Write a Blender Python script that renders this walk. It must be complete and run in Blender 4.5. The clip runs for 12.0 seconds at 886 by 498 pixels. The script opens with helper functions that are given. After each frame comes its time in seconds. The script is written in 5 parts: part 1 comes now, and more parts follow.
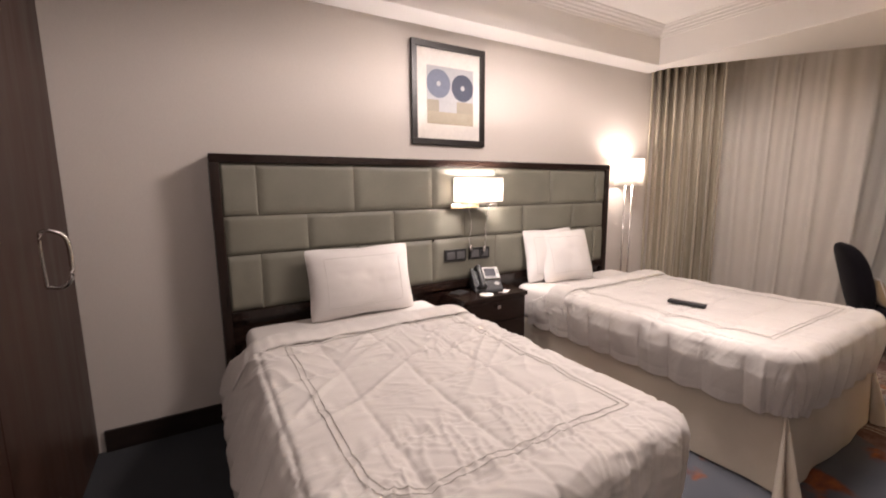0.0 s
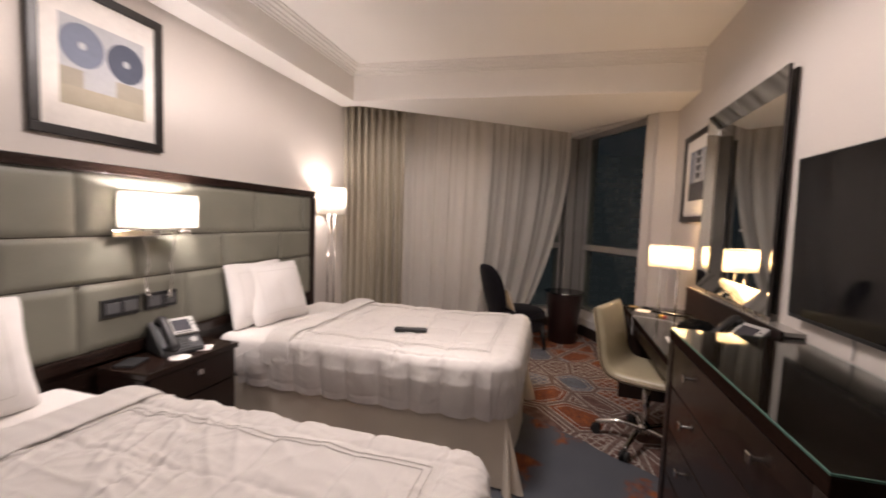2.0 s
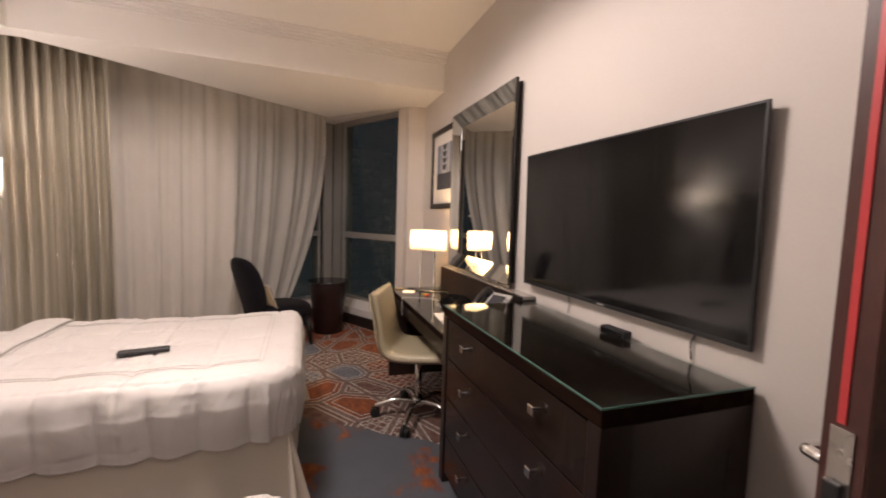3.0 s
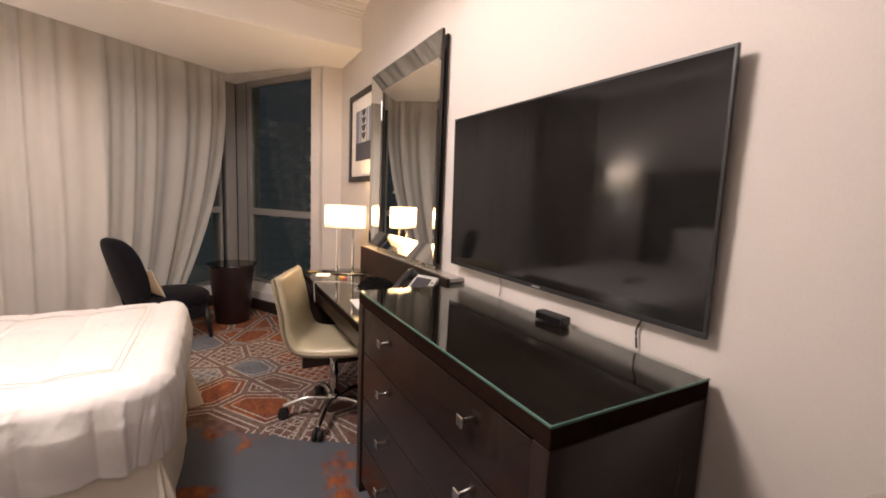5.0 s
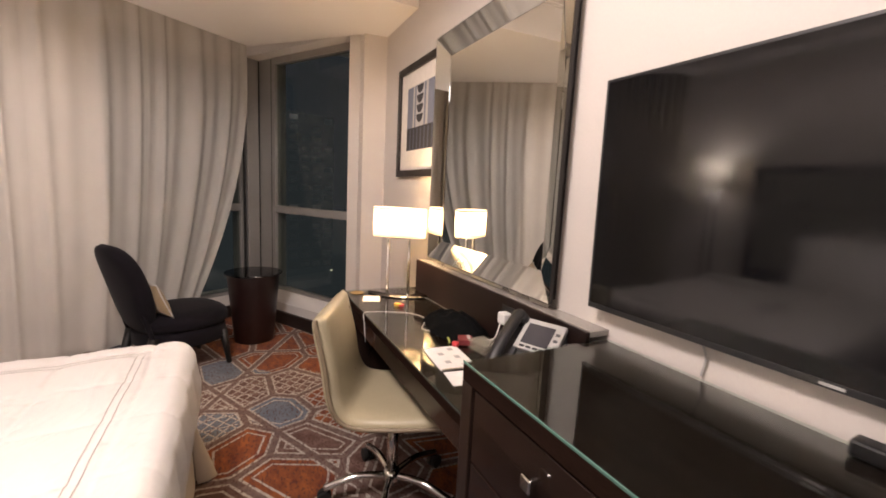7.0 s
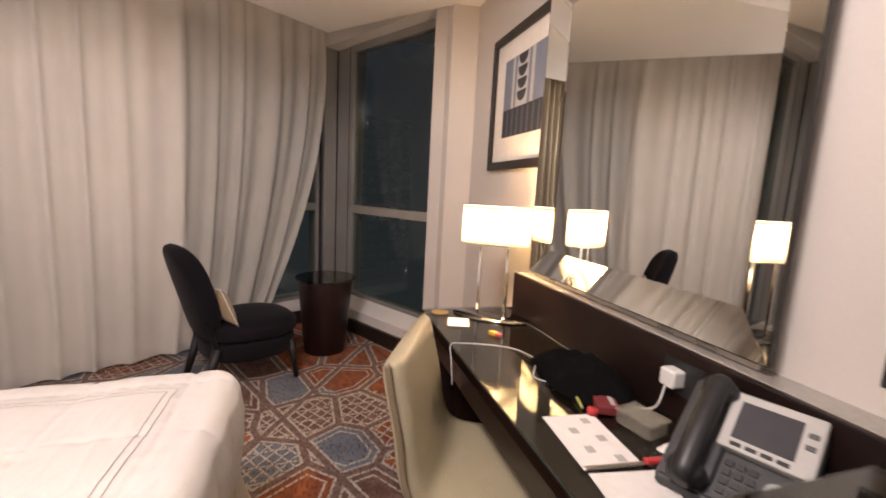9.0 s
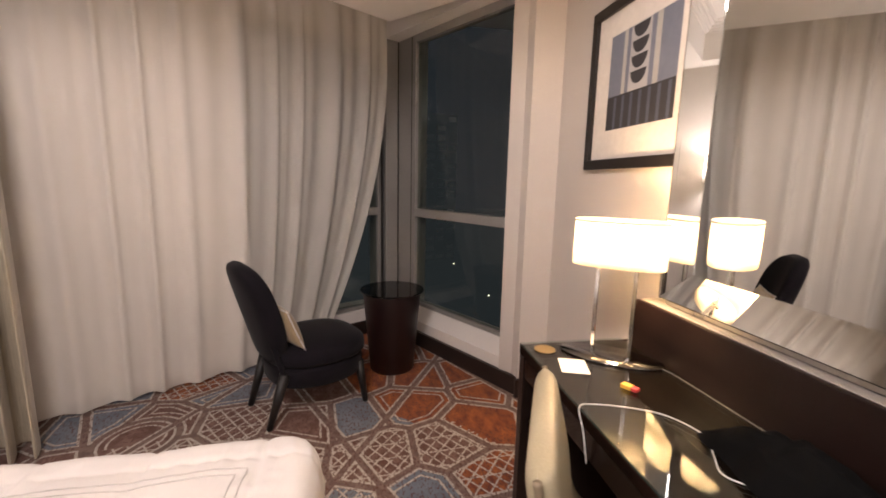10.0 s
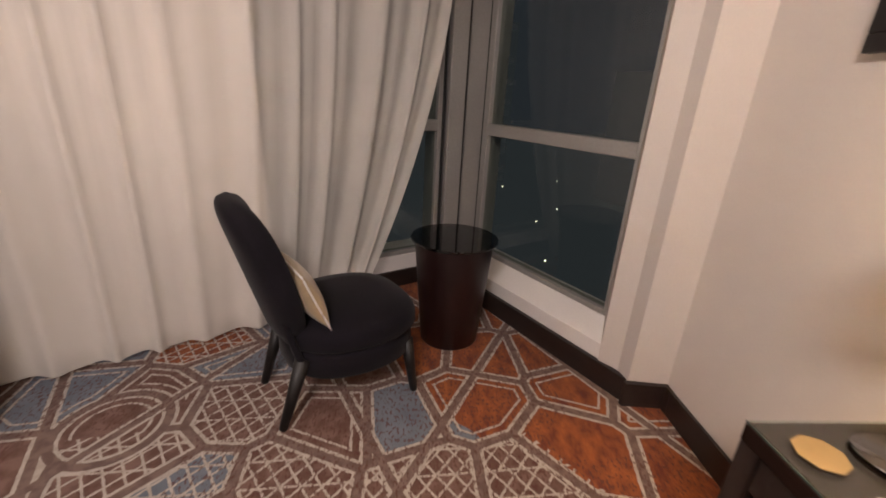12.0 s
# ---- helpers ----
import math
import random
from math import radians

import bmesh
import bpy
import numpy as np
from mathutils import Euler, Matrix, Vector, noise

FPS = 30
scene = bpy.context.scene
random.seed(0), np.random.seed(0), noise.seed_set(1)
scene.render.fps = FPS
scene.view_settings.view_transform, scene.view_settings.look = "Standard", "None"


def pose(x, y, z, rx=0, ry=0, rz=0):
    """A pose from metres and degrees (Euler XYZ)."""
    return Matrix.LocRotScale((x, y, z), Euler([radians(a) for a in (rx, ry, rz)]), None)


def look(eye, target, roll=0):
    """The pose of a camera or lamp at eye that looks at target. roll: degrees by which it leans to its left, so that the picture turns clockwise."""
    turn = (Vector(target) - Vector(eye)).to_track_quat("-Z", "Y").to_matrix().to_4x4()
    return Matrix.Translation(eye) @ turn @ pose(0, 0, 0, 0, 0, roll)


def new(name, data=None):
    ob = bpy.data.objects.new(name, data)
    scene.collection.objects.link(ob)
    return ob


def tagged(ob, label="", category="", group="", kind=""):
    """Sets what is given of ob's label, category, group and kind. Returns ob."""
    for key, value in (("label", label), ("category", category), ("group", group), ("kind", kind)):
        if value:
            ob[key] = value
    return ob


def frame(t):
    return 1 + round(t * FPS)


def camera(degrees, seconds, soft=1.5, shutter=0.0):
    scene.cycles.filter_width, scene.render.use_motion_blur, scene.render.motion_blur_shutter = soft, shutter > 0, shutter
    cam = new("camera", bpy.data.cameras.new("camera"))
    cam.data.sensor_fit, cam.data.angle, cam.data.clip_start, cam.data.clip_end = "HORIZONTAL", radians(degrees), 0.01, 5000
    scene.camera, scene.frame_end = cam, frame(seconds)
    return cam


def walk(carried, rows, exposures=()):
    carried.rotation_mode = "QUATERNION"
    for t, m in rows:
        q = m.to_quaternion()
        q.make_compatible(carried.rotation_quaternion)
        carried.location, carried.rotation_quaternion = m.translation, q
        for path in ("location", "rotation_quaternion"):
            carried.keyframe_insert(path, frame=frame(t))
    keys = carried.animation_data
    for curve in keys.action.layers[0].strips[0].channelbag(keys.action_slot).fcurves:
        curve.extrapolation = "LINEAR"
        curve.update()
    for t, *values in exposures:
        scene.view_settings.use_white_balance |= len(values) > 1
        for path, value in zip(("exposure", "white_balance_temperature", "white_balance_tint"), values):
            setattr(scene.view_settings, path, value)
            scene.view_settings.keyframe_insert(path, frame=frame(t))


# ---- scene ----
cam = camera(94.0, 12.0, soft=1.75, shutter=0.35)
PATH = [
    (0, (0.303, 0.282, 1.387), (1.31, 1.984, 1.091), -0.5),
    (0.5, (0.289, 0.302, 1.405), (1.453, 1.922, 1.265), 0.2),
    (1, (0.286, 0.416, 1.406), (1.725, 1.802, 1.312), 0.7),
    (1.5, (0.295, 0.618, 1.408), (2.011, 1.638, 1.285), 1.4),
    (2, (0.392, 0.773, 1.374), (2.317, 1.296, 1.232), 2.1),
    (2.5, (0.542, 0.845, 1.355), (2.535, 0.769, 1.206), 2.4),
    (3, (0.561, 0.909, 1.355), (2.45, 0.269, 1.198), 1.8),
    (3.5, (0.506, 0.974, 1.353), (2.287, 0.08, 1.177), 1.4),
    (3.7, (0.492, 0.979, 1.354), (2.243, 0.029, 1.175), 1.4),
    (4.5, (0.66, 0.845, 1.335), (2.42, -0.105, 1.115), 2.0),
    (5.3, (0.911, 0.757, 1.318), (2.644, -0.206, 1.056), 2.5),
    (5.5, (0.984, 0.804, 1.344), (2.728, -0.133, 1.061), 2.2),
    (6, (1.146, 0.856, 1.337), (2.946, 0.029, 1.055), 2.0),
    (6.5, (1.379, 0.802, 1.345), (3.187, -0.025, 1.126), 2.3),
    (6.7, (1.482, 0.757, 1.346), (3.266, -0.108, 1.087), 2.3),
    (8.3, (1.969, 0.768, 1.351), (3.718, -0.155, 1.056), 3.7),
    (8.5, (1.999, 0.748, 1.323), (3.807, -0.056, 1.035), 3.4),
    (9, (2.131, 0.674, 1.299), (4.029, 0.109, 1.017), 3.0),
    (9.5, (2.303, 0.699, 1.324), (4.245, 0.326, 1.029), 1.8),
    (10, (2.508, 0.786, 1.359), (4.451, 0.443, 1.033), 1.2),
    (10.5, (2.621, 0.839, 1.356), (4.559, 0.541, 0.962), 1.4),
    (11, (2.844, 0.831, 1.299), (4.776, 0.618, 0.827), 1.7),
    (11.5, (3.104, 0.803, 1.285), (4.992, 0.692, 0.635), 2.1),
    (12, (3.38, 0.832, 1.275), (5.249, 0.707, 0.575), 3.2),
]
EXPOSURES = [(0, 1.66, 6200, 17), (1.5, 1.47, 6150, 16), (2.2, 1.45, 6100, 16), (3.2, 1.8, 6300, 17), (5.5, 2.15, 6250, 16), (9.5, 2.07, 6150, 17), (12, 2.18, 6150, 17)]
walk(cam, [(t, look(eye, target, roll)) for t, eye, target, roll in PATH], EXPOSURES)

# ---- light ----
world = bpy.data.worlds.new("night")
world.use_nodes = True
world.node_tree.nodes["Background"].inputs["Color"].default_value = (0.020, 0.023, 0.026, 1)
world.node_tree.nodes["Background"].inputs["Strength"].default_value = 0.26
scene.world = world


def bulb(name, place, watts, colour, radius=0.05):
    data = bpy.data.lights.new(name, "POINT")
    data.energy, data.color, data.shadow_soft_size = watts, colour, radius
    ob = new(name, data)
    ob.location = place
    return ob


WARM, AMBER = (1.0, 0.87, 0.76), (1.0, 0.64, 0.29)
bulb("sconce_bulb", (1.94, 2.666, 1.385), 6.8, WARM, 0.04)
bulb("sconce_bulb", (2.13, 2.666, 1.385), 6.8, WARM, 0.04)
bulb("floor_lamp_bulb", (3.87, 2.785, 1.57), 5.0, (1.0, 0.86, 0.73))
bulb("desk_lamp_bulb", (3.782, -0.053, 1.185), 5.6, AMBER, 0.03)
# Unseen ceiling lights, added only to fill the room with light
FILL_LIGHTS = [(0.25, 1.15, 6), (0.05, -0.22, 13), (2.28, 1.35, 86)]


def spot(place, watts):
    data = bpy.data.lights.new("ceiling_fill_bulb", "SPOT")
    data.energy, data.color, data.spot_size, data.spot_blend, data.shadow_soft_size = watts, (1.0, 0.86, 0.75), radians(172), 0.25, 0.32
    ob = new("ceiling_fill_bulb", data)
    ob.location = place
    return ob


for px, py, watts in FILL_LIGHTS:
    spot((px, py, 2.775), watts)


# ---- materials ----
def nodes_of(name):
    m = bpy.data.materials.new(name)
    m.use_nodes = True
    nt = m.node_tree
    return m, nt, nt.nodes["Principled BSDF"]


def link(nt, a, b):
    nt.links.new(a, b)


def mathn(nt, op, a, b=None, c=None):
    n = nt.nodes.new("ShaderNodeMath")
    n.operation = op
    for i, v in enumerate((a, b, c)):
        if v is None:
            continue
        if isinstance(v, (int, float)):
            n.inputs[i].default_value = v
        else:
            nt.links.new(v, n.inputs[i])
    return n.outputs[0]


def mixc(nt, fac, a, b):
    n = nt.nodes.new("ShaderNodeMix")
    n.data_type = "RGBA"
    for sock, v in ((n.inputs[0], fac), (n.inputs[6], a), (n.inputs[7], b)):
        if isinstance(v, tuple):
            sock.default_value = (*v, 1) if len(v) == 3 else v
        elif isinstance(v, (int, float)):
            sock.default_value = v
        else:
            nt.links.new(v, sock)
    return n.outputs[2]


def noise_tex(nt, scale, detail=3, vec=None, rough=0.5, dist=0.0):
    n = nt.nodes.new("ShaderNodeTexNoise")
    n.inputs["Scale"].default_value, n.inputs["Detail"].default_value = scale, detail
    n.inputs["Roughness"].default_value, n.inputs["Distortion"].default_value = rough, dist
    if vec is not None:
        nt.links.new(vec, n.inputs["Vector"])
    return n.outputs["Fac"]


def coords(nt, scale=(1, 1, 1), rot=(0, 0, 0), loc=(0, 0, 0)):
    c = nt.nodes.new("ShaderNodeNewGeometry")
    m = nt.nodes.new("ShaderNodeMapping")
    m.inputs["Scale"].default_value, m.inputs["Rotation"].default_value, m.inputs["Location"].default_value = scale, rot, loc
    nt.links.new(c.outputs["Position"], m.inputs["Vector"])
    return m.outputs["Vector"]


def ramp(nt, fac, lo, hi, a=0.0, b=1.0):
    n = nt.nodes.new("ShaderNodeMapRange")
    n.inputs[1].default_value, n.inputs[2].default_value, n.inputs[3].default_value, n.inputs[4].default_value = lo, hi, a, b
    nt.links.new(fac, n.inputs[0])
    return n.outputs[0]


def bump(nt, bsdf, height, strength, distance):
    n = nt.nodes.new("ShaderNodeBump")
    n.inputs["Strength"].default_value, n.inputs["Distance"].default_value = strength, distance
    nt.links.new(height, n.inputs["Height"])
    nt.links.new(n.outputs[0], bsdf.inputs["Normal"])


def surface(name, dark, light, rough=0.6, metal=0.0, big=2.0, fine=60.0, stretch=(1, 1, 1), rvar=0.08, relief=0.15, depth=0.001, coat=0.0, sheen=0.0, rot=(0, 0, 0)):
    """A surface whose colour, gloss and relief vary at two scales."""
    m, nt, b = nodes_of(name)
    vec = coords(nt, stretch, rot)
    n1, n2 = noise_tex(nt, big, 3, vec), noise_tex(nt, fine, 4, vec, 0.6)
    f = mathn(nt, "ADD", mathn(nt, "MULTIPLY", n1, 0.55), mathn(nt, "MULTIPLY", n2, 0.45))
    link(nt, mixc(nt, ramp(nt, f, 0.36, 0.64), dark, light), b.inputs["Base Color"])
    link(nt, ramp(nt, n1, 0.3, 0.7, rough - rvar, rough + rvar), b.inputs["Roughness"])
    b.inputs["Metallic"].default_value, b.inputs["Coat Weight"].default_value, b.inputs["Sheen Weight"].default_value = metal, coat, sheen
    if relief:
        bump(nt, b, n2, relief, depth)
    return m


def dull(m, level):
    m.node_tree.nodes["Principled BSDF"].inputs["Specular IOR Level"].default_value = level
    return m


def plain(name, colour, rough=0.5, metal=0.0, fine=40.0):
    c2 = tuple(v * 0.86 for v in colour)
    return surface(name, c2, colour, rough, metal, 6.0, fine, relief=0.06, depth=0.0005, rvar=0.05)


WALL = surface("wall_paper", (0.58, 0.535, 0.495), (0.64, 0.59, 0.545), 0.72, 0, 0.8, 260, relief=0.25, depth=0.0008, stretch=(1, 1, 0.35))
CEIL = surface("ceiling_paint", (0.85, 0.82, 0.79), (0.90, 0.87, 0.84), 0.8, 0, 0.7, 150, relief=0.1, depth=0.0005)
TRIM = surface("white_trim_paint", (0.74, 0.71, 0.68), (0.80, 0.77, 0.74), 0.45, 0, 1.5, 90, relief=0.05)
ESPRESSO = surface("espresso_wood", (0.011, 0.006, 0.0045), (0.022, 0.012, 0.009), 0.24, 0, 3, 40, stretch=(1.2, 8, 8), relief=0.0, coat=0.2, rvar=0.02)
ESPRESSO_UP = surface("espresso_wood_upright", (0.010, 0.006, 0.005), (0.028, 0.016, 0.012), 0.35, 0, 3, 40, stretch=(8, 8, 1.2), relief=0.05, depth=0.0004, coat=0.2)
ESPRESSO_MATT = surface("espresso_wood_matt", (0.009, 0.0045, 0.0038), (0.016, 0.008, 0.0065), 0.42, 0, 3, 40, stretch=(1.2, 8, 8), relief=0.02, depth=0.0003, rvar=0.02)
BASEWOOD = surface("skirting_wood", (0.012, 0.008, 0.007), (0.026, 0.017, 0.014), 0.4, 0, 3, 40, stretch=(2, 2, 8), relief=0.05)
WARDROBE = surface("wardrobe_veneer", (0.024, 0.0095, 0.0055), (0.046, 0.019, 0.011), 0.5, 0, 2.2, 34, stretch=(6, 6, 0.7), relief=0.06, depth=0.0004, coat=0.04)
DOORWOOD = surface("door_veneer", (0.030, 0.015, 0.011), (0.062, 0.030, 0.021), 0.42, 0, 5.0, 55, stretch=(0.8, 0.8, 9), relief=0.06, depth=0.0004, coat=0.15)
DOOREDGE = surface("door_edge_wood", (0.045, 0.014, 0.011), (0.075, 0.024, 0.018), 0.4, 0, 3, 40, stretch=(8, 8, 1), relief=0.05)
LEATHER = surface("sage_leather", (0.155, 0.150, 0.118), (0.205, 0.198, 0.158), 0.55, 0, 4, 220, relief=0.22, depth=0.0006)
CREAM = surface("cream_leather", (0.41, 0.355, 0.235), (0.50, 0.44, 0.30), 0.34, 0, 5, 240, relief=0.18, depth=0.0006)
TANEDGE = surface("tan_leather_edge", (0.20, 0.155, 0.10), (0.28, 0.22, 0.145), 0.45, 0, 5, 200, relief=0.15, depth=0.0005)
LINEN = surface("white_linen", (0.70, 0.66, 0.63), (0.78, 0.745, 0.71), 0.85, 0, 3, 420, relief=0.22, depth=0.0006, sheen=0.15)
PILLOWCASE = surface("pillow_cotton", (0.69, 0.66, 0.64), (0.76, 0.73, 0.71), 0.85, 0, 4, 420, relief=0.2, depth=0.0006, sheen=0.15)
def crease_relief(m):
    """Adds small soft creases to a cloth."""
    nt = m.node_tree
    b = nt.nodes["Principled BSDF"]
    n = nt.nodes.new("ShaderNodeTexNoise")
    n.inputs["Scale"].default_value, n.inputs["Detail"].default_value, n.inputs["Distortion"].default_value = 11, 4, 0.5
    link(nt, coords(nt, (0.6, 1.7, 1), (0, 0, 0.6)), n.inputs["Vector"])
    f = mathn(nt, "POWER", mathn(nt, "SUBTRACT", 1.0, mathn(nt, "ABSOLUTE", mathn(nt, "MULTIPLY", mathn(nt, "SUBTRACT", n.outputs["Fac"], 0.5), 4.5))), 2.0)
    bn = nt.nodes.new("ShaderNodeBump")
    bn.inputs["Strength"].default_value, bn.inputs["Distance"].default_value = 0.12, 0.004
    link(nt, f, bn.inputs["Height"])
    old = b.inputs["Normal"].links[0].from_node
    link(nt, bn.outputs[0], old.inputs["Normal"])


DUVET = surface("duvet_cotton", (0.64, 0.605, 0.58), (0.72, 0.69, 0.66), 0.85, 0, 3, 420, relief=0.22, depth=0.0006, sheen=0.15)
crease_relief(DUVET)
SKIRT = surface("bed_skirt_fabric", (0.60, 0.54, 0.45), (0.68, 0.615, 0.52), 0.85, 0, 3, 300, relief=0.25, depth=0.0007)
STITCH = plain("grey_embroidery", (0.60, 0.57, 0.54), 0.8)
# Vertical streaks paint the folds' shade and satin sheen into the drape's colour
DRAPE = surface("drape_satin_painted_folds", (0.29, 0.25, 0.18), (0.62, 0.55, 0.42), 0.36, 0, 3, 60, relief=0.2, depth=0.0006, sheen=0.3, stretch=(11, 11, 0.08))
NAVY = surface("charcoal_velvet", (0.006, 0.005, 0.007), (0.012, 0.010, 0.0138), 0.9, 0, 5, 300, relief=0.3, depth=0.0008, sheen=0.05)
BLACKWOOD = plain("black_lacquer_leg", (0.006, 0.005, 0.005), 0.5)
GOLD = surface("gold_satin", (0.34, 0.25, 0.145), (0.44, 0.335, 0.20), 0.42, 0, 9, 120, relief=0.15, sheen=0.3)
WINE = surface("dark_wine_lacquer", (0.010, 0.0032, 0.003), (0.017, 0.0055, 0.005), 0.4, 0, 4, 50, stretch=(6, 6, 1), coat=0.08, relief=0.03)
CHROME = plain("chrome", (0.78, 0.77, 0.75), 0.12, 1.0)
STEEL = plain("brushed_steel", (0.60, 0.57, 0.53), 0.3, 1.0, 120)
BLACK = plain("black_plastic", (0.016, 0.016, 0.017), 0.42)
PHONEGREY = plain("dark_phone_plastic", (0.038, 0.039, 0.042), 0.42)
GREY = plain("grey_plastic", (0.10, 0.10, 0.105), 0.45)
SILVER = plain("silver_plastic", (0.48, 0.47, 0.45), 0.4)
WHITE = plain("white_plastic", (0.78, 0.77, 0.75), 0.4)
PAPER = plain("white_paper", (0.80, 0.77, 0.75), 0.75)
PRINTGREY = plain("grey_print", (0.42, 0.41, 0.40), 0.75)
SCREENGREY = plain("grey_display", (0.055, 0.055, 0.065), 0.2)
RED = plain("red_plastic", (0.55, 0.045, 0.05), 0.4)
DARKRED = plain("dark_red_paper", (0.17, 0.022, 0.026), 0.6)
YELLOW = plain("yellow_card", (0.70, 0.42, 0.05), 0.6)
FRAMEBLACK = plain("black_frame_wood", (0.014, 0.011, 0.010), 0.38)
MATBOARD = plain("cream_mat_board", (0.74, 0.70, 0.655), 0.85)
INKBLUE = plain("blue_grey_ink", (0.175, 0.195, 0.255), 0.85)
INKDARK = plain("slate_ink", (0.075, 0.085, 0.12), 0.85)
INKBLACK = plain("black_ink", (0.035, 0.035, 0.042), 0.85)
INKPALE = plain("pale_ink", (0.42, 0.42, 0.44), 0.85)
INKSAND = plain("sand_ink", (0.37, 0.325, 0.25), 0.85)
INKTAN = plain("tan_ink", (0.33, 0.295, 0.235), 0.85)
ALU = surface("grey_window_metal", (0.30, 0.29, 0.275), (0.36, 0.35, 0.33), 0.45, 0.3, 2, 80, relief=0.04)
TVGLASS = plain("screen_glass", (0.006, 0.006, 0.007), 0.085)
FELT = plain("black_felt", (0.005, 0.005, 0.005), 0.95)
RUBBER = plain("black_rubber", (0.012, 0.012, 0.012), 0.7)
TOWER = surface("tower_concrete_night_glow", (0.045, 0.04, 0.034), (0.07, 0.062, 0.052), 0.8, 0, 0.05, 1)
ASPHALT = surface("dark_ground_night_glow", (0.014, 0.010, 0.007), (0.026, 0.019, 0.013), 0.9, 0, 0.02, 0.5)


def mirror_material():
    m, nt, b = nodes_of("mirror_silver")
    b.inputs["Base Color"].default_value = (0.86, 0.87, 0.85, 1)
    b.inputs["Metallic"].default_value, b.inputs["Roughness"].default_value = 1.0, 0.015
    return m


def glass_material(name, tint, gloss=0.1, rough=0.01):
    """Thin glass: lets light straight through and mirrors a little of it, more at a slant."""
    m, nt, b = nodes_of(name)
    nt.nodes.remove(b)
    out = nt.nodes["Material Output"]
    t, g, mx = nt.nodes.new("ShaderNodeBsdfTransparent"), nt.nodes.new("ShaderNodeBsdfGlossy"), nt.nodes.new("ShaderNodeMixShader")
    t.inputs["Color"].default_value = (*tint, 1)
    g.inputs["Roughness"].default_value = rough
    lw = nt.nodes.new("ShaderNodeLayerWeight")
    lw.inputs["Blend"].default_value = 0.5
    slant = mathn(nt, "POWER", lw.outputs["Facing"], 5.0)
    link(nt, mathn(nt, "MINIMUM", mathn(nt, "ADD", mathn(nt, "MULTIPLY", slant, 0.85), gloss + 0.04), 1.0), mx.inputs[0])
    link(nt, t.outputs[0], mx.inputs[1])
    link(nt, g.outputs[0], mx.inputs[2])
    link(nt, mx.outputs[0], out.inputs["Surface"])
    return m


def cloth_material(name, colour, through_light, holes, rough_scale=350):
    """Thin cloth: diffuse, part translucent and part open weave."""
    m, nt, b = nodes_of(name)
    nt.nodes.remove(b)
    out = nt.nodes["Material Output"]
    vec = coords(nt)
    col = mixc(nt, ramp(nt, noise_tex(nt, 2.0, 3, vec), 0.3, 0.7), tuple(c * 0.93 for c in colour), colour)
    d, tl, tr = nt.nodes.new("ShaderNodeBsdfDiffuse"), nt.nodes.new("ShaderNodeBsdfTranslucent"), nt.nodes.new("ShaderNodeBsdfTransparent")
    a, c = nt.nodes.new("ShaderNodeMixShader"), nt.nodes.new("ShaderNodeMixShader")
    link(nt, col, d.inputs["Color"])
    link(nt, col, tl.inputs["Color"])
    bn = nt.nodes.new("ShaderNodeBump")
    bn.inputs["Strength"].default_value, bn.inputs["Distance"].default_value = 0.2, 0.0008
    link(nt, noise_tex(nt, rough_scale, 2, vec), bn.inputs["Height"])
    link(nt, bn.outputs[0], d.inputs["Normal"])
    a.inputs[0].default_value = through_light
    link(nt, d.outputs[0], a.inputs[1])
    link(nt, tl.outputs[0], a.inputs[2])
    c.inputs[0].default_value = holes
    link(nt, a.outputs[0], c.inputs[1])
    link(nt, tr.outputs[0], c.inputs[2])
    link(nt, c.outputs[0], out.inputs["Surface"])
    return m


def glow_material(name, colour, strength):
    m, nt, b = nodes_of(name)
    b.inputs["Emission Color"].default_value, b.inputs["Emission Strength"].default_value = (*colour, 1), strength
    return m


# Faint emission on towers and ground stands in for city light falling on them
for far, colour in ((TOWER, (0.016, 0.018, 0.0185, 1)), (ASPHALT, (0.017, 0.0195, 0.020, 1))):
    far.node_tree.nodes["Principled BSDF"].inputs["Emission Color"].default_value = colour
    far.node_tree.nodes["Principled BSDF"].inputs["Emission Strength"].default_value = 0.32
MIRROR = mirror_material()
GLASS = glass_material("window_glass", (0.82, 0.85, 0.82), 0.0)
TOPGLASS = glass_material("table_glass", (0.90, 0.95, 0.93), 0.05)
GREENEDGE = plain("green_glass_edge", (0.10, 0.20, 0.165), 0.12)
DARKEDGE = plain("dark_glass_edge", (0.035, 0.05, 0.045), 0.15)
DARKMIRROR = plain("dark_mirror_metal", (0.26, 0.255, 0.25), 0.08, 1.0)
SMOKEGLASS = glass_material("smoked_glass", (0.35, 0.35, 0.36), 0.05)
SHEER = cloth_material("sheer_voile", (0.90, 0.86, 0.795), 0.12, 0.44)
LINED = cloth_material("lined_curtain", (0.88, 0.83, 0.77), 0.04, 0.0)
SHADE = cloth_material("lampshade_cloth", (0.90, 0.87, 0.82), 0.72, 0.0)
CITYLIGHT = glow_material("city_light", (1.0, 0.95, 0.6), 1.3)
DIMWINDOW = glow_material("dim_office_window", (0.52, 0.50, 0.42), 0.003)
LAMPLENS = glow_material("ceiling_fill_lens", (1.0, 0.85, 0.7), 6.0)

